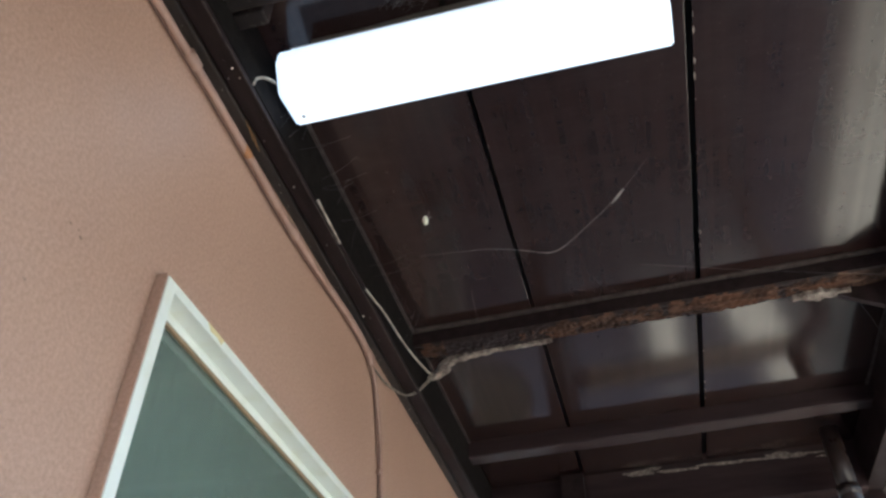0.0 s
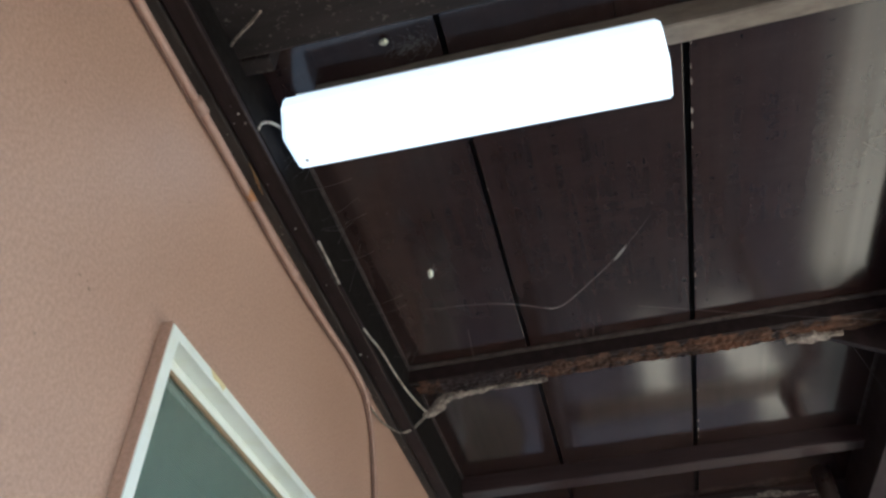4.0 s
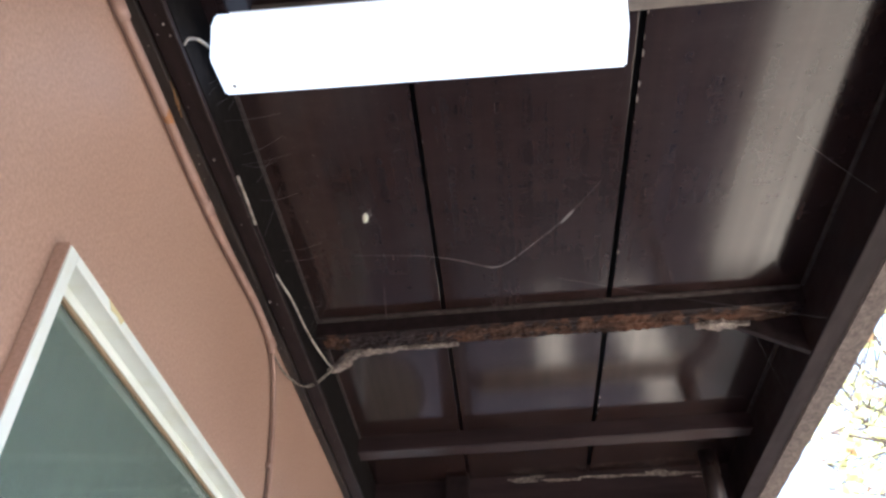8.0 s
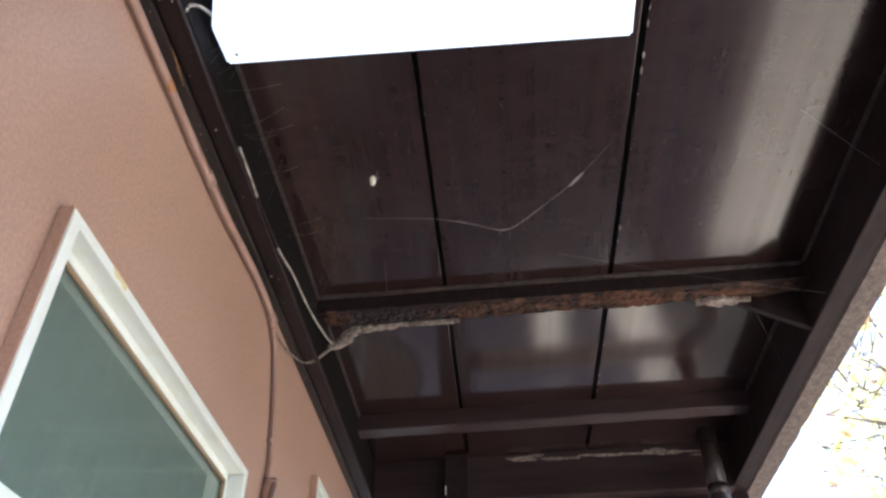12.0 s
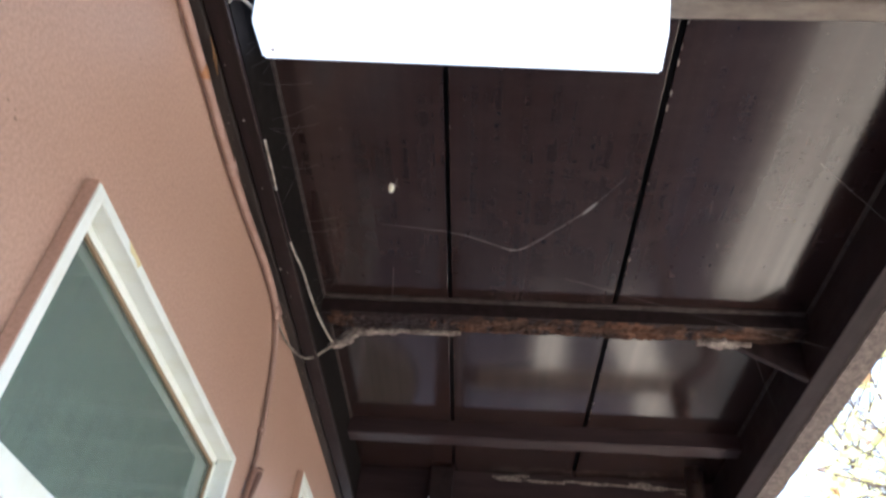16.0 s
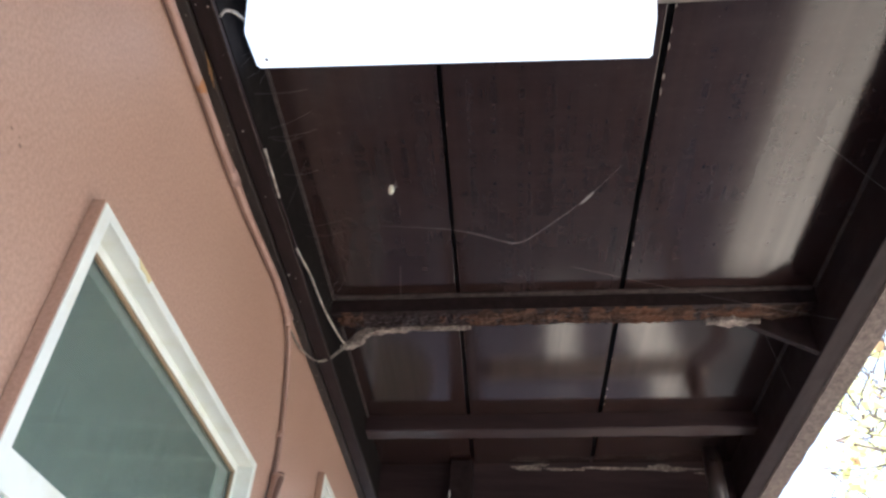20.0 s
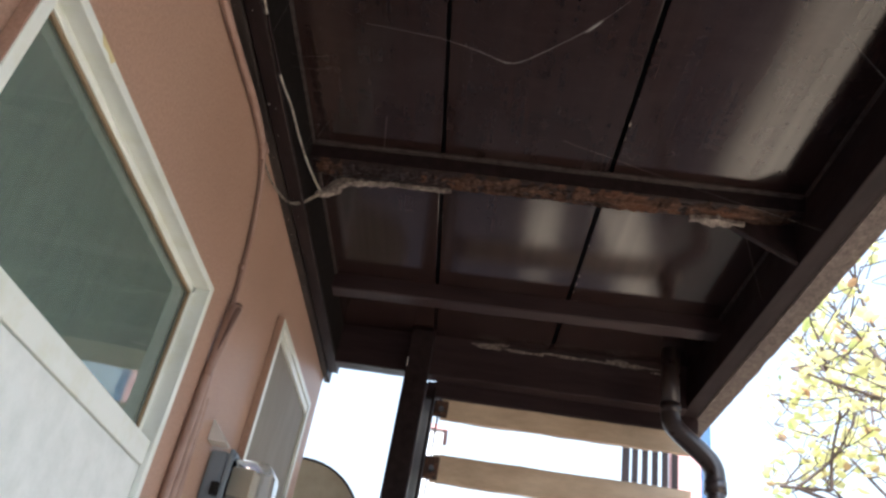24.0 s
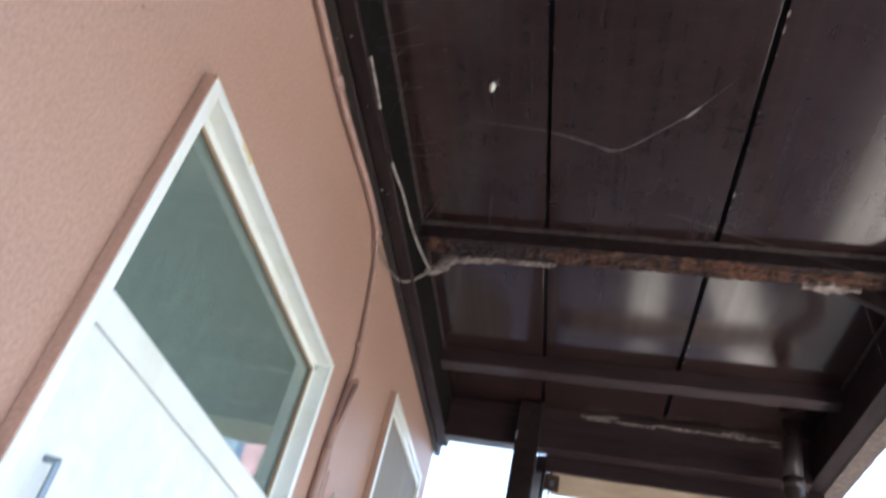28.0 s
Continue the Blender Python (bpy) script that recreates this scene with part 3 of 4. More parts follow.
def crust(x0, x1, y0, y1, drop, seed, slant=0.0, rise=0.0):
    """A ragged flake of pale filler hugging the beam's foot."""
    bm = bmesh.new()
    cols = 26
    prev = None
    for i in range(cols + 1):
        s = i / cols
        x = x0 + (x1 - x0) * s
        taper = math.sin(math.pi * min(max(s, 0.04), 0.96)) ** 0.4
        c = 0.5 * (y0 + y1) + slant * (1 - s) + 0.008 * noise.noise(Vector((x * 22, seed, 1)))
        h = 0.5 * (y1 - y0) * taper * (1 + 0.9 * noise.noise(Vector((x * 40, seed, 4))))
        up = SLOPE * x + rise * (1 - math.exp(-(x - x0) / 0.045))
        ring = []
        for k in range(7):
            q = k / 6 * 2 - 1
            zz = drop + up - 0.003 * (1 - q * q) + 0.004 * noise.noise(Vector((x * 38, q * 2.2, seed)))
            ring.append(bm.verts.new((x, c + q * h, zz)))
        ring.append(bm.verts.new((x, c + h, drop + up + 0.02)))
        ring.append(bm.verts.new((x, c - h, drop + up + 0.02)))
        if prev:
            for k in range(9):
                bm.faces.new((prev[k], prev[(k + 1) % 9], ring[(k + 1) % 9], ring[k]))
        prev = ring
    return bm


part("filler_patch", crust(1.215, 1.375, 1.918, 1.950, 3.016, 3), PEEL, rot, "pale peeled filler")
part("filler_patch", crust(0.105, 0.36, 1.934, 1.960, 2.980, 11, 0.026, 0.050), PEEL, rot, "pale peeled filler")
part("filler_patch", crust(0.33, 0.50, 1.938, 1.953, 3.024, 17, 0.002), PEEL, rot, "pale peeled filler")
bm = bmesh.new()
prism(bm, [(1.32, 3.022 + SLOPE * 1.32), (RIGHT - 0.002, 2.962), (RIGHT - 0.002, 3.04 + SLOPE * 1.5), (1.32, 3.035 + SLOPE * 1.32)], "y", 1.935, 1.953)
part("gusset", bm, TIMBER, rot, "dark triangular knee piece")

# thin battens round the ceiling bays
# their paler tone draws the highlights along the board gaps
trim = thing("ceiling_trim", (0.8, 1.3, 3.07), "thin dark battens along the ceiling edges", "trim", kind="structure")
part("batten", rough_bar(LEFT, RIGHT - 0.01, 1.836, 1.853, 3.0735, 3.0815, 60, 0.0015, 31, 0.002), EDGELINE, trim)
part("batten", boxed(LEFT + 0.001, LEFT + 0.010, 0.81, 1.835, 3.075, 3.0845, bevel=0.002), EDGELINE, trim)
part("batten", boxed(LEFT + 0.001, LEFT + 0.010, 1.96, 2.61, 3.075, 3.0845, bevel=0.002), EDGELINE, trim)
part("batten", boxed(RIGHT - 0.010, RIGHT - 0.001, 0.81, 1.835, 3.126, 3.136, bevel=0.002), EDGELINE, trim)
part("batten", boxed(RIGHT - 0.010, RIGHT - 0.001, 1.96, 2.61, 3.126, 3.136, bevel=0.002), EDGELINE, trim)

# far end: end beam, post, rail, cream boards
bm = rough_bar(LEFT, RIGHT, FAR, 3.12, 2.912, 3.17, 30, 0.002, 41, tilt=0.02)
solid("end_beam", bm, CROSS, "dark stained beam across the porch's end", "beam")
post = thing("porch_post", (0.405, 3.07, 0), "dark stained square porch post under the end beam", "post")
part("shaft", boxed(0.372, 0.466, 2.985, 3.046, 0.0, 3.088, bevel=0.006), TIMBER, post)
# small white box that paints a bright glint on the post's edge
part("glint_piece", boxed(0.3735, 0.3775, 2.9815, 2.9848, 2.915, 2.952, bevel=0.001), PALE, post, "small white piece for a bright glint")
part("back_strip", boxed(0.492, 0.503, 3.128, 3.150, 0.0, 2.90, bevel=0.002), TIMBER, post)
bm = bmesh.new()
for x0, x1, y0, y1 in ((0.4550, 0.5060, 3.212, 3.218), (0.4550, 0.4585, 3.205, 3.2115), (0.4790, 0.4820, 3.205, 3.2115), (0.5025, 0.5060, 3.205, 3.2115)):
    box(bm, x0, x1, y0, y1, 0.0, 2.95, bevel=0.001)
solid("plastic_strip", bm, PVC, "pale grey ribbed plastic strip beside the porch post", "strip")
rail = thing("end_screen", (1.0, 3.17, 2.6), "cream painted boards on a dark rail between post and pipe", "screen")
bm = rough_bar(0.464, 1.60, 3.150, 3.19, 2.856, 2.947, 150, 0.002, 43, tilt=0.02)
for v in bm.verts:                 # worn low at the post, leaving a slit under the beam
    if v.co.z > 2.92 and v.co.x < 0.80:
        v.co.z -= 0.018 + 0.013 * noise.noise(Vector((v.co.x * 24, 0, 2))) + 0.006 * noise.noise(Vector((v.co.x * 90, 0, 5))) - 0.02 * max(0.0, v.co.x - 0.55)
part("top_rail", bm, CROSS, rail, "dark stained rail")
for z0, z1 in ((2.766, 2.855), (2.505, 2.618)):
    part("board", rough_bar(0.535, 1.57, 3.158, 3.180, z0, z1, 90, 0.006, z0 * 7, tilt=0.02), CREAM, rail)
    br = part("bracket", boxed(0.506, 0.566, 3.138, 3.156, z0 + 0.016, z1 - 0.004, bevel=0.006), RUST, rail, "rusty iron bracket")
    bm = bmesh.new()
    tube(bm, [Vector((0.538, 3.122, (z0 + z1) / 2)), Vector((0.538, 3.141, (z0 + z1) / 2))], 0.011, 8)
    part("bolt", bm, STEEL, br, "dull steel bolt")
bm = bmesh.new()
tube(bm, [Vector((0.527, 3.165, 0.0)), Vector((0.527, 3.165, 2.9))], 0.004, 6)
part("rod", bm, RUST, rail, "thin rusty rod")

pipe = thing("downpipe", (1.41, 2.86, 2.7), "dark brown rain pipe with a double bend", "pipe")
bm = bmesh.new()
tube(bm, [Vector(p) for p in ((1.408, 2.86, 3.10), (1.408, 2.86, 2.845))], 0.0345, 20)
part("upper_pipe", bm, PIPE, pipe, smooth=True)
bm = bmesh.new()
tube(bm, smooth_path([(1.408, 2.86, 2.87), (1.409, 2.86, 2.82), (1.430, 2.86, 2.775), (1.535, 2.862, 2.690), (1.566, 2.862, 2.645), (1.571, 2.862, 2.60)], 5), 0.037, 20)
part("bend", bm, PIPE, pipe, smooth=True)
bm = bmesh.new()
tube(bm, smooth_path([(1.571, 2.862, 2.61), (1.571, 2.862, 2.45), (1.578, 2.92, 2.37), (1.61, 3.32, 2.20), (1.62, 3.42, 2.10), (1.62, 3.43, 1.5), (1.62, 3.43, 0.0)], 5), 0.033, 20)
part("lower_pipe", bm, PIPE, pipe, smooth=True)
for p, q, r in (((1.571, 2.862, 2.60), (1.571, 2.862, 2.555), 0.040), ((1.408, 2.86, 2.872), (1.408, 2.86, 2.835), 0.0395)):
    bm = bmesh.new()
    tube(bm, [Vector(p), Vector(q)], r, 20)
    part("socket", bm, PIPE, pipe, smooth=True)


# ---- doors ----
def fanlight_door(y0, y1, top, blind, leaf_mat, words, transom=2.008):
    """A plank door with a fixed pane over it in a stepped white frame."""
    d = thing("door", (0, (y0 + y1) / 2, 0), words, "door")
    j = 0.036
    # front lip, inner step, bead
    for a, b, c, e in ((y0, y0 + j - 0.012, 0, top), (y1 - j + 0.012, y1, 0, top)):
        part("jamb", boxed(-0.10, 0.024, a, b, c, e, bevel=0.002), WHITE, d)
    part("side_strip", boxed(0.001, 0.022, y0 - 0.0035, y0 - 0.0003, 0.0, top + 0.003, bevel=0.001), STUCCO, d, "wall paint on the frame's edge")
    part("head", boxed(-0.10, 0.024, y0 + j - 0.012, y1 - j + 0.012, top - 0.018, top, bevel=0.002), WHITE, d)
    a, b = y0 + j - 0.012, y1 - j + 0.012
    part("stop", boxed(-0.06, -0.011, a, a + 0.013, transom, top - 0.018, bevel=0.0015), WHITE, d)
    part("stop", boxed(-0.06, -0.011, b - 0.013, b, transom, top - 0.018, bevel=0.0015), WHITE, d)
    part("stop", boxed(-0.06, -0.011, a, b, top - 0.034, top - 0.0185, bevel=0.0015), WHITE, d)
    pane = part("pane", boxed(-0.024, -0.020, a + 0.006, b - 0.006, transom + 0.01, top - 0.03), GLASS, d, "greenish glass pane")
    pane.visible_shadow = False
    for p, q, r0, s in ((a + 0.0135, a + 0.0205, transom + 0.05, top - 0.0345), (b - 0.0205, b - 0.0135, transom + 0.05, top - 0.0345), (a + 0.021, b - 0.021, top - 0.0415, top - 0.0345)):
        part("glazing_bead", boxed(-0.0195, -0.0125, p, q, r0, s, bevel=0.0015), BEAD, d, "brown glazing bead")
    part("transom", boxed(-0.08, 0.016, a, b, transom, transom + 0.050, bevel=0.003), WHITE, d)
    part("blind", boxed(-0.036, -0.028, a + 0.0135, b - 0.0135, transom + 0.051, top - 0.035), blind, d, "drawn blind behind the glass")
    leaf = part("leaf", boxed(-0.055, 0.0125, a + 0.003, b - 0.003, 0.01, transom - 0.003, bevel=0.002), leaf_mat, d)
    part("backing", boxed(-0.20, -0.10, y0, y1, 0.0, top), BLACK, d, "dark room behind")
    return d, leaf, a, b


door, leaf, a, b = fanlight_door(*D1, BLIND, LEAF_WHITE, "white painted door with a green pane over it")
for pts in (((1.435, 2.196), (1.465, 2.206), (1.50, 2.217), (1.535, 2.231)), ((1.40, 2.199), (1.412, 2.203)), ((1.02, 2.147), (1.035, 2.149))):
    bm = bmesh.new()
    tube(bm, smooth_path([(-0.0196, y, z) for y, z in pts], 4), 0.0005, 5, 0.5)
    part("scratch", bm, WEB, door, "pale scratch on the glass")
bm = bmesh.new()
prism(bm, [(0.853, D1[2] - 0.001), (0.868, D1[2] - 0.012), (0.889, D1[2] - 0.009), (0.906, D1[2] - 0.013), (0.912, D1[2] - 0.001)], "x", 0.0242, 0.0249)
part("worn_patch", bm, YELLOWED, door, "yellowed worn paint")
bm = bmesh.new()
tube(bm, smooth_path([(0.010, a + 0.055, 1.66), (0.026, a + 0.055, 1.662), (0.031, a + 0.055, 1.675), (0.031, a + 0.055, 1.825), (0.026, a + 0.055, 1.838), (0.010, a + 0.055, 1.84)], 5), 0.0045, 10)
part("handle", bm, STEEL, leaf, "grey metal pull handle", smooth=True)


def flush_door(y0, y1, top):
    """A plain panel door set flush in a thin white frame."""
    d = thing("door", (0, (y0 + y1) / 2, 0), "plain grey-brown flush door in a thin white frame", "door")
    part("jamb", boxed(-0.10, 0.024, y0, y0 + 0.026, 0, top, bevel=0.002), WHITE, d)
    part("jamb", boxed(-0.10, 0.024, y1 - 0.030, y1, 0, top, bevel=0.002), WHITE, d)
    part("head", boxed(-0.10, 0.024, y0 + 0.0262, y1 - 0.0302, top - 0.024, top, bevel=0.002), WHITE, d)
    part("lower_head", boxed(-0.10, 0.020, y0 + 0.0262, y1 - 0.0302, top - 0.054, top - 0.0275, bevel=0.002), WHITE, d)
    part("side_strip", boxed(0.001, 0.022, y0 - 0.0055, y0 - 0.0003, 0.0, top + 0.003, bevel=0.001), STUCCO, d, "wall paint on the frame's edge")
    part("panel", boxed(-0.02, 0.013, y0 + 0.0275, y1 - 0.0315, 0.01, top - 0.0555, bevel=0.002), GREYPANEL, d, "dull grey-brown panel")
    part("backing", boxed(-0.20, -0.10, y0, y1, 0.0, top), BLACK, d, "dark room behind")
    return d


flush_door(*D2)

# ---- conduits, cables, meter ----
cond = thing("wall_conduit", (0.012, 1.0, 2.88), "pink overpainted conduit along the top of the wall", "conduit")
run = [(0.0115, y, 2.893 - 0.009 * max(0.0, min(1.0, (1.1 - y) / 0.3)) - 0.022 * math.exp(-((y - 1.1) / 0.28) ** 2) + 0.002 * math.sin(y * 9)) for y in np.arange(-1.2, 1.6, 0.1)]
run += [(0.0115, 1.62, 2.885), (0.0115, 1.668, 2.86)]
bm = bmesh.new()
tube(bm, smooth_path(run, 3), 0.0095, 10)
part("tube", bm, CONDUIT, cond, smooth=True)
drop = [(0.0105, 1.668, 2.862), (0.0105, 1.71, 2.82), (0.0105, 1.745, 2.76), (0.0105, 1.775, 2.69), (0.0105, 1.80, 2.61), (0.0105, 1.815, 2.54), (0.0105, 1.818, 2.49)]
bm = bmesh.new()
tube(bm, smooth_path([(x, y + 0.009, z + 0.003) for x, y, z in drop], 4), 0.006, 8)
part("drop_tube", bm, CONDUIT, cond, smooth=True)
# thin added tube that draws the shadow along the conduit
bm = bmesh.new()
tube(bm, smooth_path([(0.005, y, z - 0.0108) for x, y, z in run] + [(0.005, y, z - 0.001) for x, y, z in drop[1:]], 3), 0.0017, 8)
part("shadow_line", bm, DARKBROWN, cond, "thin dark brown line for the shadow beside the conduit", smooth=True)
for y in (0.62, 1.105, 1.648):
    z = 2.893 - 0.009 * max(0.0, min(1.0, (1.1 - y) / 0.3)) - 0.022 * math.exp(-((y - 1.1) / 0.28) ** 2) - (0.014 if y > 1.6 else 0)
    bm = bmesh.new()
    tube(bm, [Vector((0.0125, y - 0.018, z)), Vector((0.0125, y + 0.018, z - 0.001))], 0.0125, 10)
    part("coupler", bm, CONDUIT, cond, smooth=True)
bm = bmesh.new()
tube(bm, [Vector((0.0117, y, 2.893 - 0.009 * max(0.0, min(1.0, (1.1 - y) / 0.3)) - 0.022 * math.exp(-((y - 1.1) / 0.28) ** 2) + 0.002 * math.sin(y * 9))) for y in (0.838, 0.85, 0.862, 0.874)], [0.0094, 0.0099, 0.0099, 0.0094], 10, 0.03)
part("stain", bm, STAIN, cond, "orange rust stain", smooth=True)
bm = boxed(0.001, 0.012, 1.797, 1.812, 2.592, 2.604, bevel=0.002)
part("clip", bm, CONDUIT, cond)
riser = thing("riser_pipes", (0.02, 1.85, 0), "pink overpainted pipes down the wall", "pipe")
for y, r, join in ((1.803, 0.011, 2.31), (1.846, 0.011, 2.33), (1.888, 0.010, 2.255)):
    bm = bmesh.new()
    tube(bm, smooth_path([(r + 0.001, y, 0), (r + 0.001, y, 1.2), (r + 0.001, y - 0.003, 1.95), (r + 0.001, y - (y - 1.808) * 0.25, join - 0.14), (r, y - (y - 1.808) * (0.8 if y < 1.88 else 0.3), join - 0.03), (r - 0.001, 1.812 if y < 1.88 else 1.862, join)], 4), r, 12)
    part("pipe", bm, CONDUIT, riser, smooth=True)
bm = bmesh.new()
tube(bm, smooth_path([(0.012, 1.805, 2.29), (0.015, 1.812, 2.36), (0.018, 1.820, 2.44), (0.020, 1.826, 2.492)], 4), [0.010 + 0.0007 * k for k in range(13)], 14)
part("flared_end", bm, CONDUIT, riser, smooth=True)
bm = bmesh.new()
tube(bm, smooth_path([(0.020, 1.800, 2.36), (0.026, 1.806, 2.42), (0.028, 1.816, 2.47), (0.024, 1.826, 2.4955)], 4), [0.001, 0.002, 0.003, 0.004, 0.005, 0.006, 0.007, 0.008, 0.009, 0.010, 0.011, 0.012, 0.012], 12)
part("open_end", bm, DARKBROWN, riser, "dark open pipe end", smooth=True)

meter = thing("electricity_meter", (0, 2.12, 2.0), "grey electricity meter with a clear cover on the wall", "meter")
part("base", boxed(0.0, 0.050, 2.058, 2.240, 1.85, 2.192, bevel=0.012), GREYBOX, meter)
part("lid_edge", boxed(0.0505, 0.064, 2.052, 2.246, 1.845, 2.198, bevel=0.004), GREYBOX, meter)
for y, z in ((2.060, 2.186), (2.238, 2.186)):
    bm = bmesh.new()
    tube(bm, [Vector((0.0645, y, z)), Vector((0.070, y, z))], 0.007, 10)
    part("screw", bm, STEEL, meter)
bm = bmesh.new()
box(bm, 0.0645, 0.168, 2.063, 2.237, 1.855, 2.185)
bmesh.ops.bevel(bm, geom=[e for e in bm.edges if max(v.co.x for v in e.verts) > 0.1], offset=0.026, segments=4, profile=0.5, affect="EDGES")
part("clear_cover", bm, CLEAR, meter, "clear plastic cover", smooth=True)
part("counter", boxed(0.066, 0.125, 2.078, 2.150, 2.085, 2.160, bevel=0.004), MECH, meter, "cream counter block")
for k in range(5):
    bm = bmesh.new()
    tube(bm, [Vector((0.118, 2.083 + 0.0125 * k, 2.070)), Vector((0.118, 2.093 + 0.0125 * k, 2.070))], 0.012, 14)
    part("number_wheel", bm, LAMPBASE if k % 2 else BLACK, meter)
bm = bmesh.new()
tube(bm, [Vector((0.085, 2.19, 2.10)), Vector((0.085, 2.19, 2.165))], 0.024, 16)
part("coil", bm, COIL, meter, "brown wound coil")
part("dial_plate", boxed(0.066, 0.130, 2.085, 2.215, 2.000, 2.052, bevel=0.003), STEEL, meter, "metal dial plate")
bm = bmesh.new()
tube(bm, [Vector((0.100, 2.15, 1.985)), Vector((0.100, 2.15, 1.989))], 0.052, 24)
part("disc", bm, STEEL, meter, "thin metal disc")
for z in (2.010, 2.024, 2.038):
    part("dial_bar", boxed(0.1305, 0.132, 2.11, 2.19, z, z + 0.006), BLACK, meter)
part("knob", boxed(0.030, 0.052, 2.044, 2.0575, 2.075, 2.108, bevel=0.004), BLACK, meter, "black sealing knob")
part("terminal", boxed(0.066, 0.09, 2.08, 2.22, 1.90, 1.95, bevel=0.003), BLACK, meter)
wedge = thing("cable_cover", (0, 1.95, 2.2), "pale triangular cable cover above the meter", "cover")
bm = bmesh.new()
prism(bm, [(0.001, 2.250), (0.004, 2.250), (0.050, 2.2), (0.050, 2.196), (0.001, 2.196)], "y", 2.0, 2.05)
part("shell", bm, PALE, wedge)

cable = thing("lamp_cable", (0.1, 1.5, 2.95), "loose grey-white cable along the wall plate", "cable")
run = [Vector(p) for p in ((0.0760, 0.80, 3.0), (0.0757, 0.95, 2.945), (0.0757, 1.08, 2.934), (0.0760, 1.12, 2.932), (0.0765, 1.18, 2.929), (0.0757, 1.23, 2.928), (0.0757, 1.33, 2.930),
                           (0.0757, 1.42, 2.931), (0.077, 1.48, 2.940), (0.079, 1.55, 2.954), (0.081, 1.62, 2.958), (0.083, 1.69, 2.961), (0.087, 1.79, 2.970), (0.096, 1.92, 2.988), (0.106, 1.983, 2.998))]
# the middle length takes the dark timber material
for a, b, mat, word in ((2, 5, CABLE, ""), (5, 7, TIMBER, "length in dark timber brown"), (7, 14, CABLE, "")):
    bm = bmesh.new()
    tube(bm, smooth_path(run[a:b + 1], 5), 0.0036, 8)
    part("run", bm, mat, cable, word, smooth=True)
pts = [(0.112, 1.98, 2.998), (0.092, 1.970, 2.968), (0.065, 1.950, 2.925), (0.042, 1.925, 2.903), (0.028, 1.88, 2.888), (0.014, 1.79, 2.872), (0.0115, 1.672, 2.862)]
bm = bmesh.new()
tube(bm, smooth_path(pts, 5), 0.0032, 8, 0.15)
tube(bm, smooth_path([(x + 0.003, y - 0.004, z + 0.006 * math.sin(k * 1.1)) for k, (x, y, z) in enumerate(pts[:5])], 5), 0.0022, 7, 0.2)
part("tail", bm, TAIL, cable, "grubby twisted pair", smooth=True)
bm = bmesh.new()
tube(bm, smooth_path([(0.095, 1.97, 2.985), (0.108, 1.982, 2.995), (0.135, 1.978, 3.004), (0.165, 1.965, 3.010)], 4), [0.006, 0.008, 0.010, 0.013, 0.012, 0.014, 0.015, 0.013, 0.014, 0.013, 0.012, 0.011, 0.008], 9, 0.25)
part("taped_joint", bm, PEEL, cable, "frayed pale tape")
bm = bmesh.new()
tube(bm, smooth_path([(0.073, 0.735, 2.935), (0.073, 0.742, 2.962), (0.082, 0.758, 2.982), (0.094, 0.775, 2.985), (0.108, 0.785, 2.976)], 6), 0.0036, 8)
part("loop", bm, CABLE, cable, smooth=True)

# ---- lamp ----
lamp = thing("ceiling_lamp", (0.5, 0.79, 3.0), "white fluorescent ceiling lamp with a lit opal cover", "lamp")
part("base", boxed(0.190, 0.850, 0.810, 0.862, 3.0115, 3.033, bevel=0.004), LAMPBASE, lamp, "white metal base")
bm = bmesh.new()
rim = [(0.150, 0.722), (0.140, 0.80), (0.142, 0.878), (0.894, 0.872), (0.892, 0.79), (0.882, 0.714)]
prism(bm, rim, "z", 3.005, 3.011)
part("opal_rim", bm, LAMPRIM, lamp, "dimmer upper rim of the cover")
bm = bmesh.new()
lo = [(0.128, 0.730), (0.104, 0.80), (0.106, 0.880), (0.898, 0.874), (0.896, 0.79), (0.884, 0.722)]
hi = [(0.122, 0.722), (0.094, 0.80), (0.100, 0.888), (0.904, 0.882), (0.902, 0.79), (0.890, 0.714)]
va = [bm.verts.new((x, y, 2.968)) for x, y in lo]
vb = [bm.verts.new((x, y, 2.974)) for x, y in hi]
vc = [bm.verts.new((x, y, 3.0045)) for x, y in hi]
bm.faces.new(va)
bm.faces.new(vc[::-1])
for p, q in ((va, vb), (vb, vc)):
    for i in range(6):
        bm.faces.new((p[i], p[(i + 1) % 6], q[(i + 1) % 6], q[i]))
bmesh.ops.bevel(bm, geom=[e for e in bm.edges if e.calc_length() < 0.05], offset=0.004, segments=2, affect="EDGES")
part("opal_cover", bm, LAMP, lamp, "lit white opal cover")
part("screw", boxed(0.123, 0.131, 0.858, 0.866, 2.965, 2.9675, bevel=0.001), CABLE, lamp, "small dull screw")

# ---- small things on the ceiling ----
web = thing("cobweb", (0.6, 0.75, 2.43), "dusty cobweb strand slung across below the ceiling", "cobweb")
strand = smooth_path([(0.440, 0.735, 2.40), (0.535, 0.748, 2.405), (0.592, 0.752, 2.394), (0.628, 0.760, 2.388), (0.652, 0.764, 2.400), (0.690, 0.758, 2.428), (0.738, 0.748, 2.465), (0.790, 0.725, 2.51)], 2)
bm = bmesh.new()
tube(bm, strand, [0.00008 + 0.00034 * math.sin(math.pi * i / (len(strand) - 1)) * (1 + 0.7 * noise.noise(Vector((i * 0.9, 0, 3)))) for i in range(len(strand))], 6, 0.4)
part("strand", bm, WEB, web)
bm = bmesh.new()
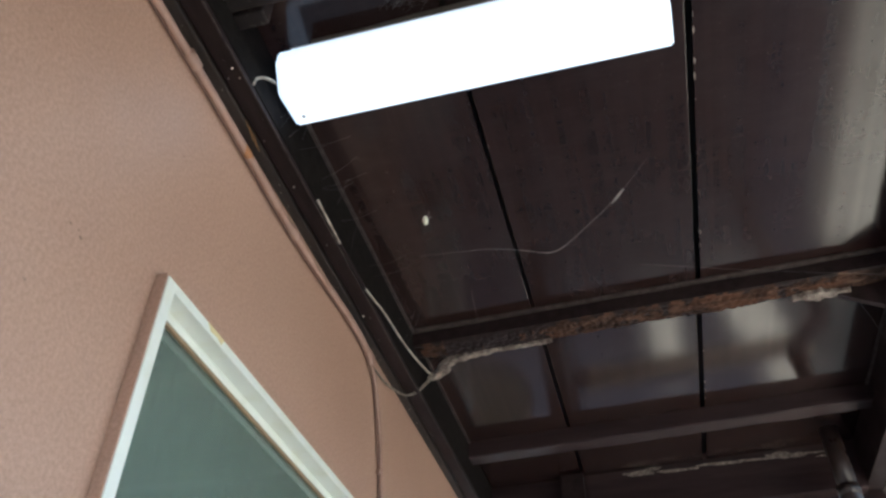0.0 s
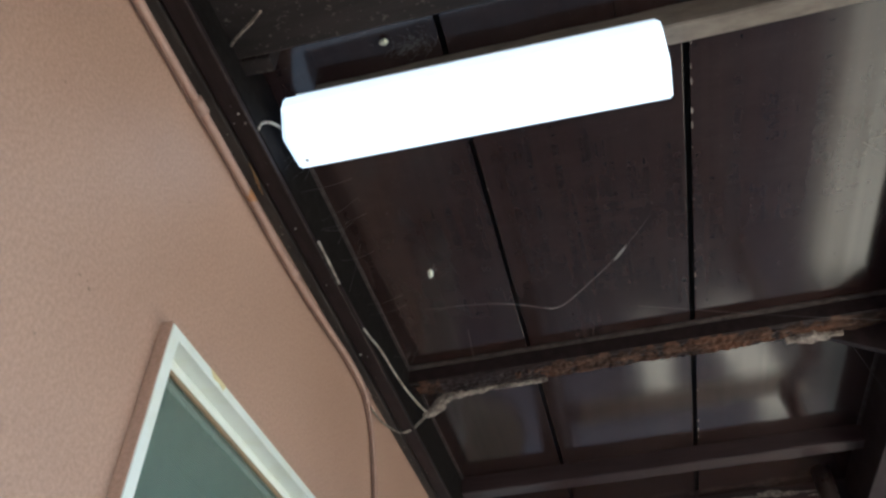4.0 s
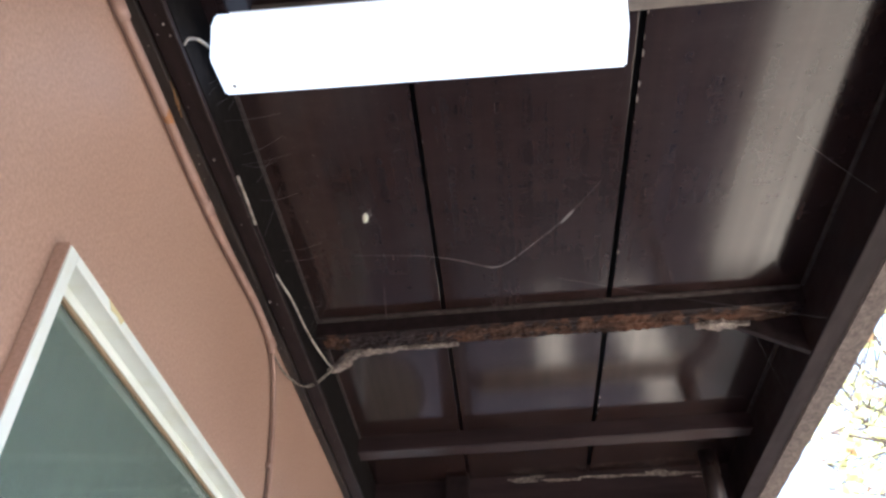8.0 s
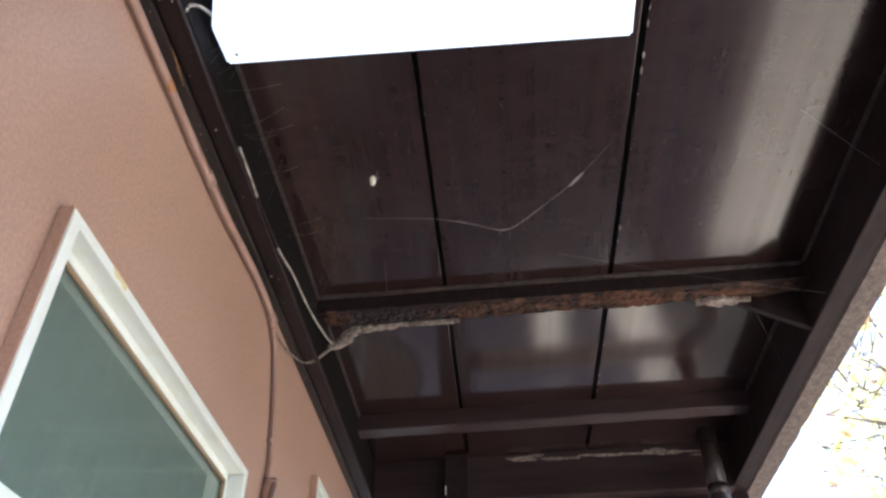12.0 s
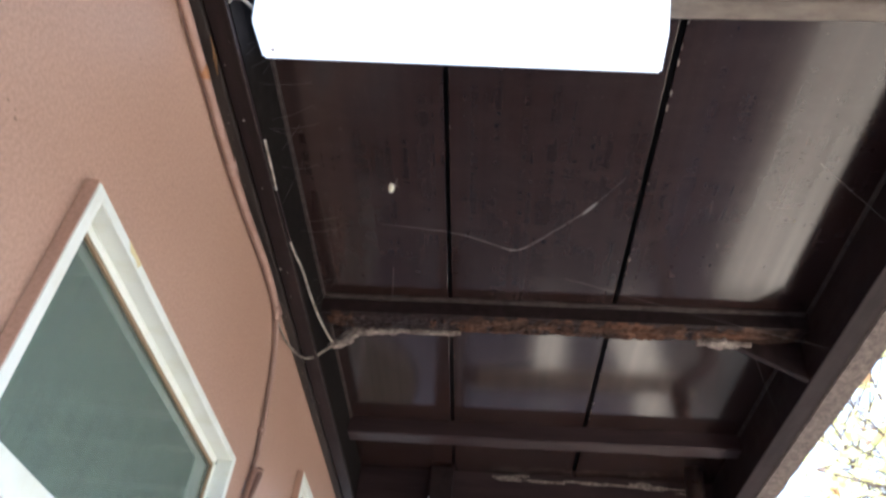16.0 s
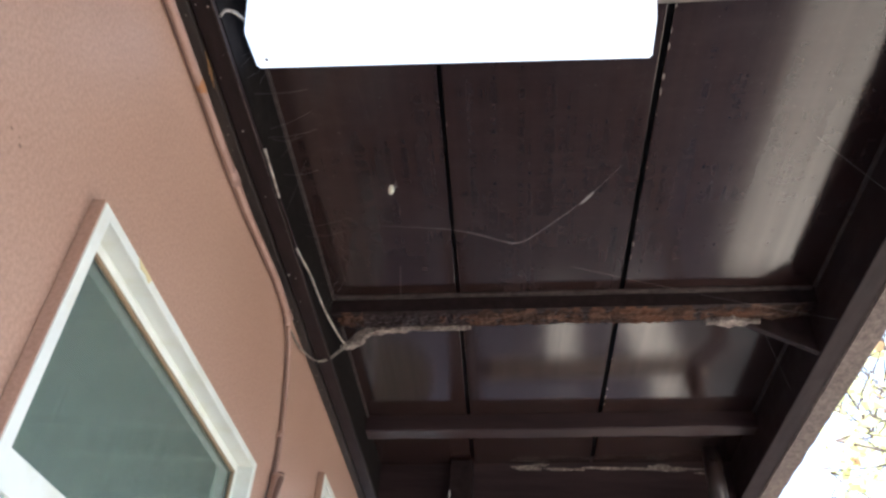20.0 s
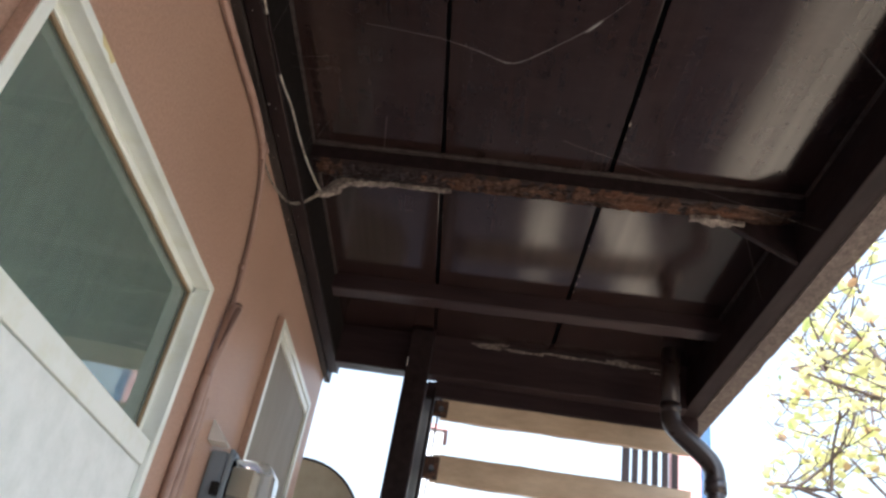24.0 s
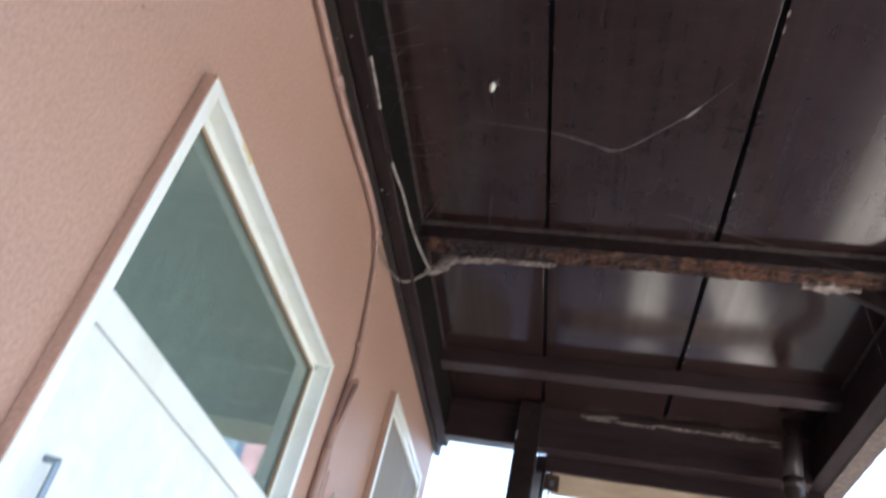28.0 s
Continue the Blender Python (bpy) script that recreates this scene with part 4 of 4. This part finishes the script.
tube(bm, smooth_path([(0.728, 0.752, 2.456), (0.738, 0.748, 2.465), (0.749, 0.743, 2.474)], 4), [0.0004, 0.0009, 0.0013, 0.0017, 0.0019, 0.0016, 0.0012, 0.0008, 0.0004], 7, 0.3)
part("tangle", bm, WEB, web)
for a, b in (((0.790, 0.725, 2.51), (0.95, 0.72, 3.10)), ((0.440, 0.735, 2.40), (0.001, 0.70, 2.60)), ((0.452, 0.718, 2.46), (0.30, 0.90, 2.967)), ((0.640, 0.764, 2.398), (0.452, 0.718, 2.46))):
    bm = bmesh.new()
    tube(bm, [Vector(a), Vector(b)], 0.00001, 4)
    part("thread", bm, WEB, web)
bm = bmesh.new()
bmesh.ops.create_icosphere(bm, subdivisions=2, radius=1)
for v in bm.verts:
    v.co = Vector((v.co.x * 0.0042, v.co.y * 0.0042, v.co.z * 0.0075)) * (1 + 0.25 * noise.noise(v.co * 2.3))
    v.co = Matrix.Rotation(0.5, 3, "X") @ v.co + Vector((0.452, 0.718, 2.455))
part("cocoon", bm, COCOON, web, "small pale silk cocoon", smooth=True)

random.seed(8)
for _ in range(7):
    bm = bmesh.new()
    e = Vector((0.452, 0.718, 2.455)) + Vector((random.uniform(-0.004, 0.016), random.uniform(-0.012, 0.006), random.uniform(-0.006, 0.018)))
    tube(bm, smooth_path([(0.452, 0.718, 2.456), (Vector((0.452, 0.718, 2.456)) + e) / 2 + Vector((0.002, 0.001, 0.003)), e], 3), 0.0003, 4)
    part("wisp", bm, WEB, web)
long_threads = thing("spider_threads", (1.45, 1.5, 3.05), "fine spider threads from ceiling to fascia", "cobweb")
for a, b, r in (((1.36, 1.24, 3.128), (1.62, 1.36, 2.951), 0.0004), ((0.80, 1.72, 3.109), (1.60, 1.78, 2.955), 0.0003), ((1.40, 2.0, 3.10), (1.60, 2.35, 2.953), 0.0003), ((0.30, 1.70, 3.092), (0.27, 2.05, 3.09), 0.0003)):
    bm = bmesh.new()
    tube(bm, smooth_path([a, ((Vector(a) + Vector(b)) / 2 - Vector((0, 0, 0.008))), b], 5), r, 4)
    part("thread", bm, WEB, long_threads)


def flake(x, z, w, h, seed, y=FAR, curl=0.006):
    """A ragged, slightly curled flake standing off an upright face."""
    bm = bmesh.new()
    n = 22
    edge = []
    for i in range(n):
        a = 2 * math.pi * i / n
        r = 1 + 0.45 * noise.noise(Vector((math.cos(a) * 1.7, math.sin(a) * 1.7, seed))) + 0.25 * noise.noise(Vector((math.cos(a) * 5, math.sin(a) * 5, seed)))
        edge.append((x + math.cos(a) * w / 2 * r, z + math.sin(a) * h / 2 * r, r))
    front = [bm.verts.new((u, y - 0.002 - curl * max(0, r - 0.8), v)) for u, v, r in edge]
    back = [bm.verts.new((u, y + 0.0005, v)) for u, v, r in edge]
    mid = bm.verts.new((x, y - 0.003, z))
    for i in range(n):
        j = (i + 1) % n
        bm.faces.new((mid, front[i], front[j]))
        bm.faces.new((front[i], back[i], back[j], front[j]))
    bm.faces.new(back[::-1])
    return bm


peel = thing("peeling_paint", (1.0, FAR, 3.09), "pale bare patches where paint peels off the end beam", "paint flakes")
for k, (x, z, w, h) in enumerate(((0.70, 3.086, 0.13, 0.020), (0.745, 3.101, 0.07, 0.012), (0.66, 3.090, 0.06, 0.010), (0.82, 3.084, 0.12, 0.012), (0.90, 3.085, 0.06, 0.008),
                                  (1.02, 3.094, 0.18, 0.012), (1.15, 3.096, 0.14, 0.010), (1.235, 3.103, 0.10, 0.022), (1.29, 3.097, 0.12, 0.020), (1.36, 3.100, 0.14, 0.008), (1.42, 3.082, 0.09, 0.006))):
    part("flake", flake(x, z, w, h, 3.3 * k), PEEL, peel)

# chipped edges along the open joints
random.seed(5)
for name, x, count in (("joint_chips", 0.9655, 20), ("joint_chips", 0.4700, 6)):
    bm = bmesh.new()
    for _ in range(count):
        y = 0.84 + 1.76 * random.random() ** 1.7
        if 1.83 < y < 1.97:
            continue
        L, W = random.uniform(0.002, 0.012), random.uniform(0.001, 0.0045)
        z = ceil(x) - 0.0005
        vs = [bm.verts.new((x + u * W, y + v * L, z - h)) for u, v, h in ((0, -1, 0), (1, -0.4, 0.001), (0.8, 0.5, 0.0015), (0, 1, 0), (-0.3, 0.2, 0.001))]
        bm.faces.new(vs)
        top = [bm.verts.new(v.co + Vector((0, 0, 0.002))) for v in vs]
        bm.faces.new(top[::-1])
        for i in range(5):
            bm.faces.new((vs[i], vs[(i + 1) % 5], top[(i + 1) % 5], top[i]))
    solid(name, bm, PEEL, "pale chipped paint along a ceiling joint", "paint chips", kind="stuff")

# nail heads and marks on the wall plate
for x, y, z, r in ((0.036, 1.52, 2.919, 0.004), (0.058, 0.679, 2.919, 0.002), (0.062, 0.704, 2.919, 0.002), (0.047, 1.012, 2.919, 0.0025)):
    bm = bmesh.new()
    tube(bm, [Vector((x, y, z + 0.004)), Vector((x, y, z - 0.0015)), Vector((x, y, z - 0.003))], [r, r, r * 0.6], 9)
    solid("nail_head", bm, CABLE, "pale nail head in the dark wall plate", "nail", group="nails in the wall plate")
bm = bmesh.new()
bmesh.ops.create_icosphere(bm, subdivisions=2, radius=1)
for v in bm.verts:
    v.co = Vector((v.co.x * 0.010, v.co.y * 0.007, v.co.z * 0.006)) * (1 + 0.4 * noise.noise(v.co * 2)) + Vector((0.346, 0.688, 3.084))
solid("wasp_nest", bm, COCOON, "small pale mud nest stuck behind the lamp", "nest", smooth=True)

random.seed(31)
tangle = bmesh.new()
for _ in range(70):
    c = Vector((random.gauss(0.40, 0.022), random.gauss(0.705, 0.011), 3.092))
    e = c + Vector((random.gauss(0, 0.022), random.gauss(0, 0.014), -random.uniform(0.004, 0.03)))
    tube(tangle, smooth_path([c, (c + e) / 2 + Vector((random.gauss(0, 0.004), random.gauss(0, 0.004), -0.004)), e], 3), random.uniform(0.00006, 0.00028), 4)
solid("web_tangle", tangle, WEB, "dusty tangle of old web behind the lamp", "cobweb", kind="stuff")
for y, z, w in ((0.356, 2.602, 0.004), (0.521, 2.377, 0.005), (0.547, 2.372, 0.007), (0.539, 2.379, 0.004), (0.694, 2.695, 0.004)):
    bm = bmesh.new()
    ring = [bm.verts.new((0.0006, y + w * (0.6 + 0.4 * noise.noise(Vector((k * 1.7, y * 40, z)))) * math.cos(k * 0.7854), z + 0.7 * w * (0.6 + 0.4 * noise.noise(Vector((k * 2.1, z * 40, y)))) * math.sin(k * 0.7854))) for k in range(8)]
    foot = [bm.verts.new(v.co - Vector((0.0005, 0, 0))) for v in ring]
    bm.faces.new(ring)
    for k in range(8):
        bm.faces.new((ring[k], ring[(k + 1) % 8], foot[(k + 1) % 8], foot[k]))
    solid("wall_scuff", bm, SCUFF, "small dark scuff on the salmon wall", "scuff", group="scuffs on the wall")
corner = thing("lamp_corner_web", (0.88, 0.905, 2.98), "few yellowish web threads at the lamp's corner", "cobweb")
for p, q in (((0.862, 0.884, 2.985), (0.902, 0.93, 3.112)), ((0.872, 0.912, 3.111), (0.905, 0.884, 2.985)), ((0.885, 0.884, 2.98), (0.887, 0.94, 3.112))):
    bm = bmesh.new()
    tube(bm, [Vector(p), Vector(q)], 0.0004, 4)
    part("thread", bm, STRAW, corner)
straw = thing("straw_wisp", (0.030, 0.82, 2.90), "yellow straw sticking out under the wall plate", "straw")
for k in range(3):
    bm = bmesh.new()
    tube(bm, smooth_path([(0.029, 0.80 + 0.02 * k, 2.914), (0.032, 0.82 + 0.018 * k, 2.902 - 0.003 * k), (0.028, 0.845 + 0.016 * k, 2.898)], 4), 0.0008, 5)
    part("stalk", bm, STRAW, straw)

random.seed(77)
dust = bmesh.new()
for _ in range(46):
    y = random.uniform(0.55, 2.5)
    x, z = random.choice(((random.uniform(0.032, 0.070), 2.9195), (random.uniform(0.004, 0.024), 2.9145)))
    r = random.uniform(0.0005, 0.0016)
    made = bmesh.ops.create_icosphere(dust, subdivisions=1, radius=r)["verts"]
    for v in made:
        v.co = Vector((v.co.x, v.co.y * random.uniform(0.8, 2.2), v.co.z * 0.5)) + Vector((x, y, z))
solid("dust_specks", dust, CABLE, "pale dust specks on the underside of the wall plate", "dust", kind="stuff")
wisps = bmesh.new()
for _ in range(16):
    y = random.uniform(0.85, 1.8)
    c = Vector((0.074, y, random.uniform(2.95, 3.03)))
    e = Vector((random.uniform(0.10, 0.16), y + random.uniform(-0.06, 0.08), 3.084))
    tube(wisps, smooth_path([c, (c + e) / 2 - Vector((0, 0, random.uniform(0.004, 0.014))), e], 4), 0.00016, 4)
solid("corner_webs", wisps, WEB, "thin dusty webs in the corner above the wall plate", "cobweb", kind="stuff")
twig = thing("dry_twig", (0.10, 0.55, 2.97), "pale dry twig caught behind the wall plate", "twig")
bm = bmesh.new()
tube(bm, smooth_path([(0.074, 0.575, 2.998), (0.10, 0.553, 2.985), (0.135, 0.530, 2.975), (0.176, 0.500, 2.962)], 5), 0.0032, 7, 0.2)
part("stem", bm, TAIL, twig)

# ---- beyond the porch ----
dish = thing("satellite_dish", (-0.05, 3.6, 2.35), "cream satellite dish with a dark rim at the wall's end", "dish")
bm = bmesh.new()
rings, seg = 6, 40
grid = [[bm.verts.new((-0.05 + 0.30 * k / rings * math.cos(2 * math.pi * i / seg), 3.60 + 0.05 * (1 - (k / rings) ** 2), 2.35 + 0.30 * k / rings * math.sin(2 * math.pi * i / seg))) for i in range(seg)] for k in range(1, rings + 1)]
mid = bm.verts.new((-0.05, 3.65, 2.35))
for i in range(seg):
    j = (i + 1) % seg
    bm.faces.new((mid, grid[0][i], grid[0][j]))
    for k in range(rings - 1):
        bm.faces.new((grid[k][i], grid[k + 1][i], grid[k + 1][j], grid[k][j]))
part("reflector", bm, DISH, dish, smooth=True)
bm = bmesh.new()
tube(bm, [Vector((-0.05 + 0.302 * math.cos(2 * math.pi * i / 48), 3.598, 2.35 + 0.302 * math.sin(2 * math.pi * i / 48))) for i in range(49)], 0.006, 6)
part("rim", bm, TIMBER, dish, "dark rim")
bm = bmesh.new()
tube(bm, smooth_path([(-0.05, 3.655, 2.35), (-0.06, 3.72, 2.30), (-0.10, 3.60, 2.12), (-0.11, 3.27, 2.10)], 5), 0.014, 8)
part("arm", bm, STEEL, dish)

screen = thing("slatted_screen", (2.8, 9.0, 0), "dark brown upright slatted screen in the yard", "fence")
for k in range(6):
    x = 2.50 + 0.115 * k
    part("slat", boxed(x, x + (0.085 if k == 0 else 0.068), 9.0, 9.03, -0.12, 5.62 + 0.02 * (k % 2), bevel=0.004), SLAT, screen)
for z in (0.6, 2.4, 5.1):
    part("rail", boxed(2.48, 3.14, 9.032, 9.07, z, z + 0.12, bevel=0.004), SLAT, screen)
solid("garden_pier", boxed(3.16, 3.44, 9.1, 9.5, -0.12, 5.75, bevel=0.02), PINK, "tall pink painted pier beside the screen", "pier")
solid("blue_board", boxed(3.46, 3.59, 9.2, 9.3, -0.12, 6.3, bevel=0.01), BLUE, "tall blue painted board by the pier", "board")

house = thing("neighbour_house", (-3, 14, 0), "pale neighbour house with a tall pink capped chimney", "house")
part("wall", boxed(-7.0, 0.7, 13.0, 20.0, -0.12, 4.6), PALE, house)
bm = bmesh.new()
prism(bm, [(-7.2, 4.605), (0.9, 4.605), (0.9, 4.70), (-7.2, 4.70)], "y", 12.8, 20.2)
part("roof", bm, ROOFING, house, "flat roof slab")
chim = part("chimney", boxed(-0.45, 0.30, 13.2, 13.9, 4.70, 6.30), PALE, house)
part("cap", boxed(-0.5, 0.36, 13.15, 13.95, 6.30, 6.38), PINK, chim, "pink cap")
for x in (-5.6, -3.4, -1.2):
    for z in (0.6, 2.8):
        w = part("window", boxed(x - 0.55, x + 0.55, 12.95, 12.998, z, z + 1.4, bevel=0.01), WHITE, house)
        part("glass", boxed(x - 0.46, x + 0.46, 12.935, 12.949, z + 0.09, z + 1.31), GLASS, w)

# tree over the open side
tree = thing("tree", (4.45, 6.0, -0.12), "yard tree with thin twigs and yellow-green leaves", "tree")
random.seed(21)
bark = bmesh.new()
tips = []


def grow(at, way, length, radius, level):
    pts = [at]
    d = way.normalized()
    steps = 5
    for k in range(steps):
        d = (d + Vector((random.uniform(-1, 1), random.uniform(-1, 1), random.uniform(-0.6, 0.8))) * 0.22).normalized()
        nxt = pts[-1] + d * length / steps
        if (nxt.x - 0.67) < 0.39 * nxt.y:       # keeps to its own side of the fascia
            d = Vector((abs(d.x) + 0.3, d.y, d.z)).normalized()
            nxt = pts[-1] + d * length / steps
        pts.append(nxt)
    tube(bark, pts, [radius * (1 - 0.55 * k / steps) for k in range(steps + 1)], 8 if level < 2 else 5)
    if level >= 2:
        tips.extend(pts[1:])
    if level < 4:
        for k in range(4):
            i = random.randint(2, steps)
            side = Vector((random.uniform(-1, 1), random.uniform(-1, 1), random.uniform(-0.35, 0.8)))
            grow(pts[i], d * 0.45 + side, length * random.uniform(0.5, 0.72), radius * 0.60, level + 1)


tube(bark, smooth_path([(4.45, 6.0, -0.12), (4.43, 5.95, 1.0), (4.35, 5.85, 2.1), (4.3, 5.75, 3.2)], 4), [0.16 - 0.005 * k for k in range(13)], 12, 0.04)
for way, length in (((-0.55, -0.55, 0.75), 1.7), ((-0.9, 0.1, 0.6), 1.6), ((0.2, -0.9, 0.8), 1.6), ((0.6, 0.3, 0.9), 1.6), ((-0.3, 0.5, 1.0), 1.7), ((-0.5, -0.9, 0.25), 1.7)):
    grow(Vector((4.3, 5.75, 3.15)), Vector(way), length, 0.025, 1)
part("trunk", bark, BARK, tree, "brown trunk, limbs and twigs")
verts, faces = [], []
SHAPE = ((0, 0), (0.28, 0.25), (0.36, 0.5), (0.22, 0.8), (0, 1.0), (-0.22, 0.8), (-0.36, 0.5), (-0.28, 0.25))
for p in tips:
    for _ in range(random.choice((0, 0, 1, 2))):
        size = random.uniform(0.05, 0.125)
        q = p + Vector((random.uniform(-1, 1), random.uniform(-1, 1), random.uniform(-1, 0.6))) * 0.14
        if q.x - 0.67 < 0.345 * q.y:
            continue
        turn = Euler((random.uniform(-0.9, 0.9), random.uniform(-0.9, 0.9), random.uniform(0, 6.28))).to_matrix()
        base = len(verts)
        for u, v in SHAPE:
            verts.append(q + turn @ Vector((u * size, v * size, -0.25 * size * abs(u) * 2 + 0.12 * size * math.sin(v * 3))))
        verts.append(q + turn @ Vector((0, 0.5 * size, 0.05 * size)))
        faces += [(base + 8, base + k, base + (k + 1) % 8) for k in range(8)]
me = bpy.data.meshes.new("crown")
me.from_pydata(verts, [], faces)
me.materials.append(FOLIAGE)
crown = new("crown", me)
crown.parent = tree
crown.location = -Vector((4.45, 6.0, -0.12))
tagged(crown, "yellow-green leaves", kind="stuff")
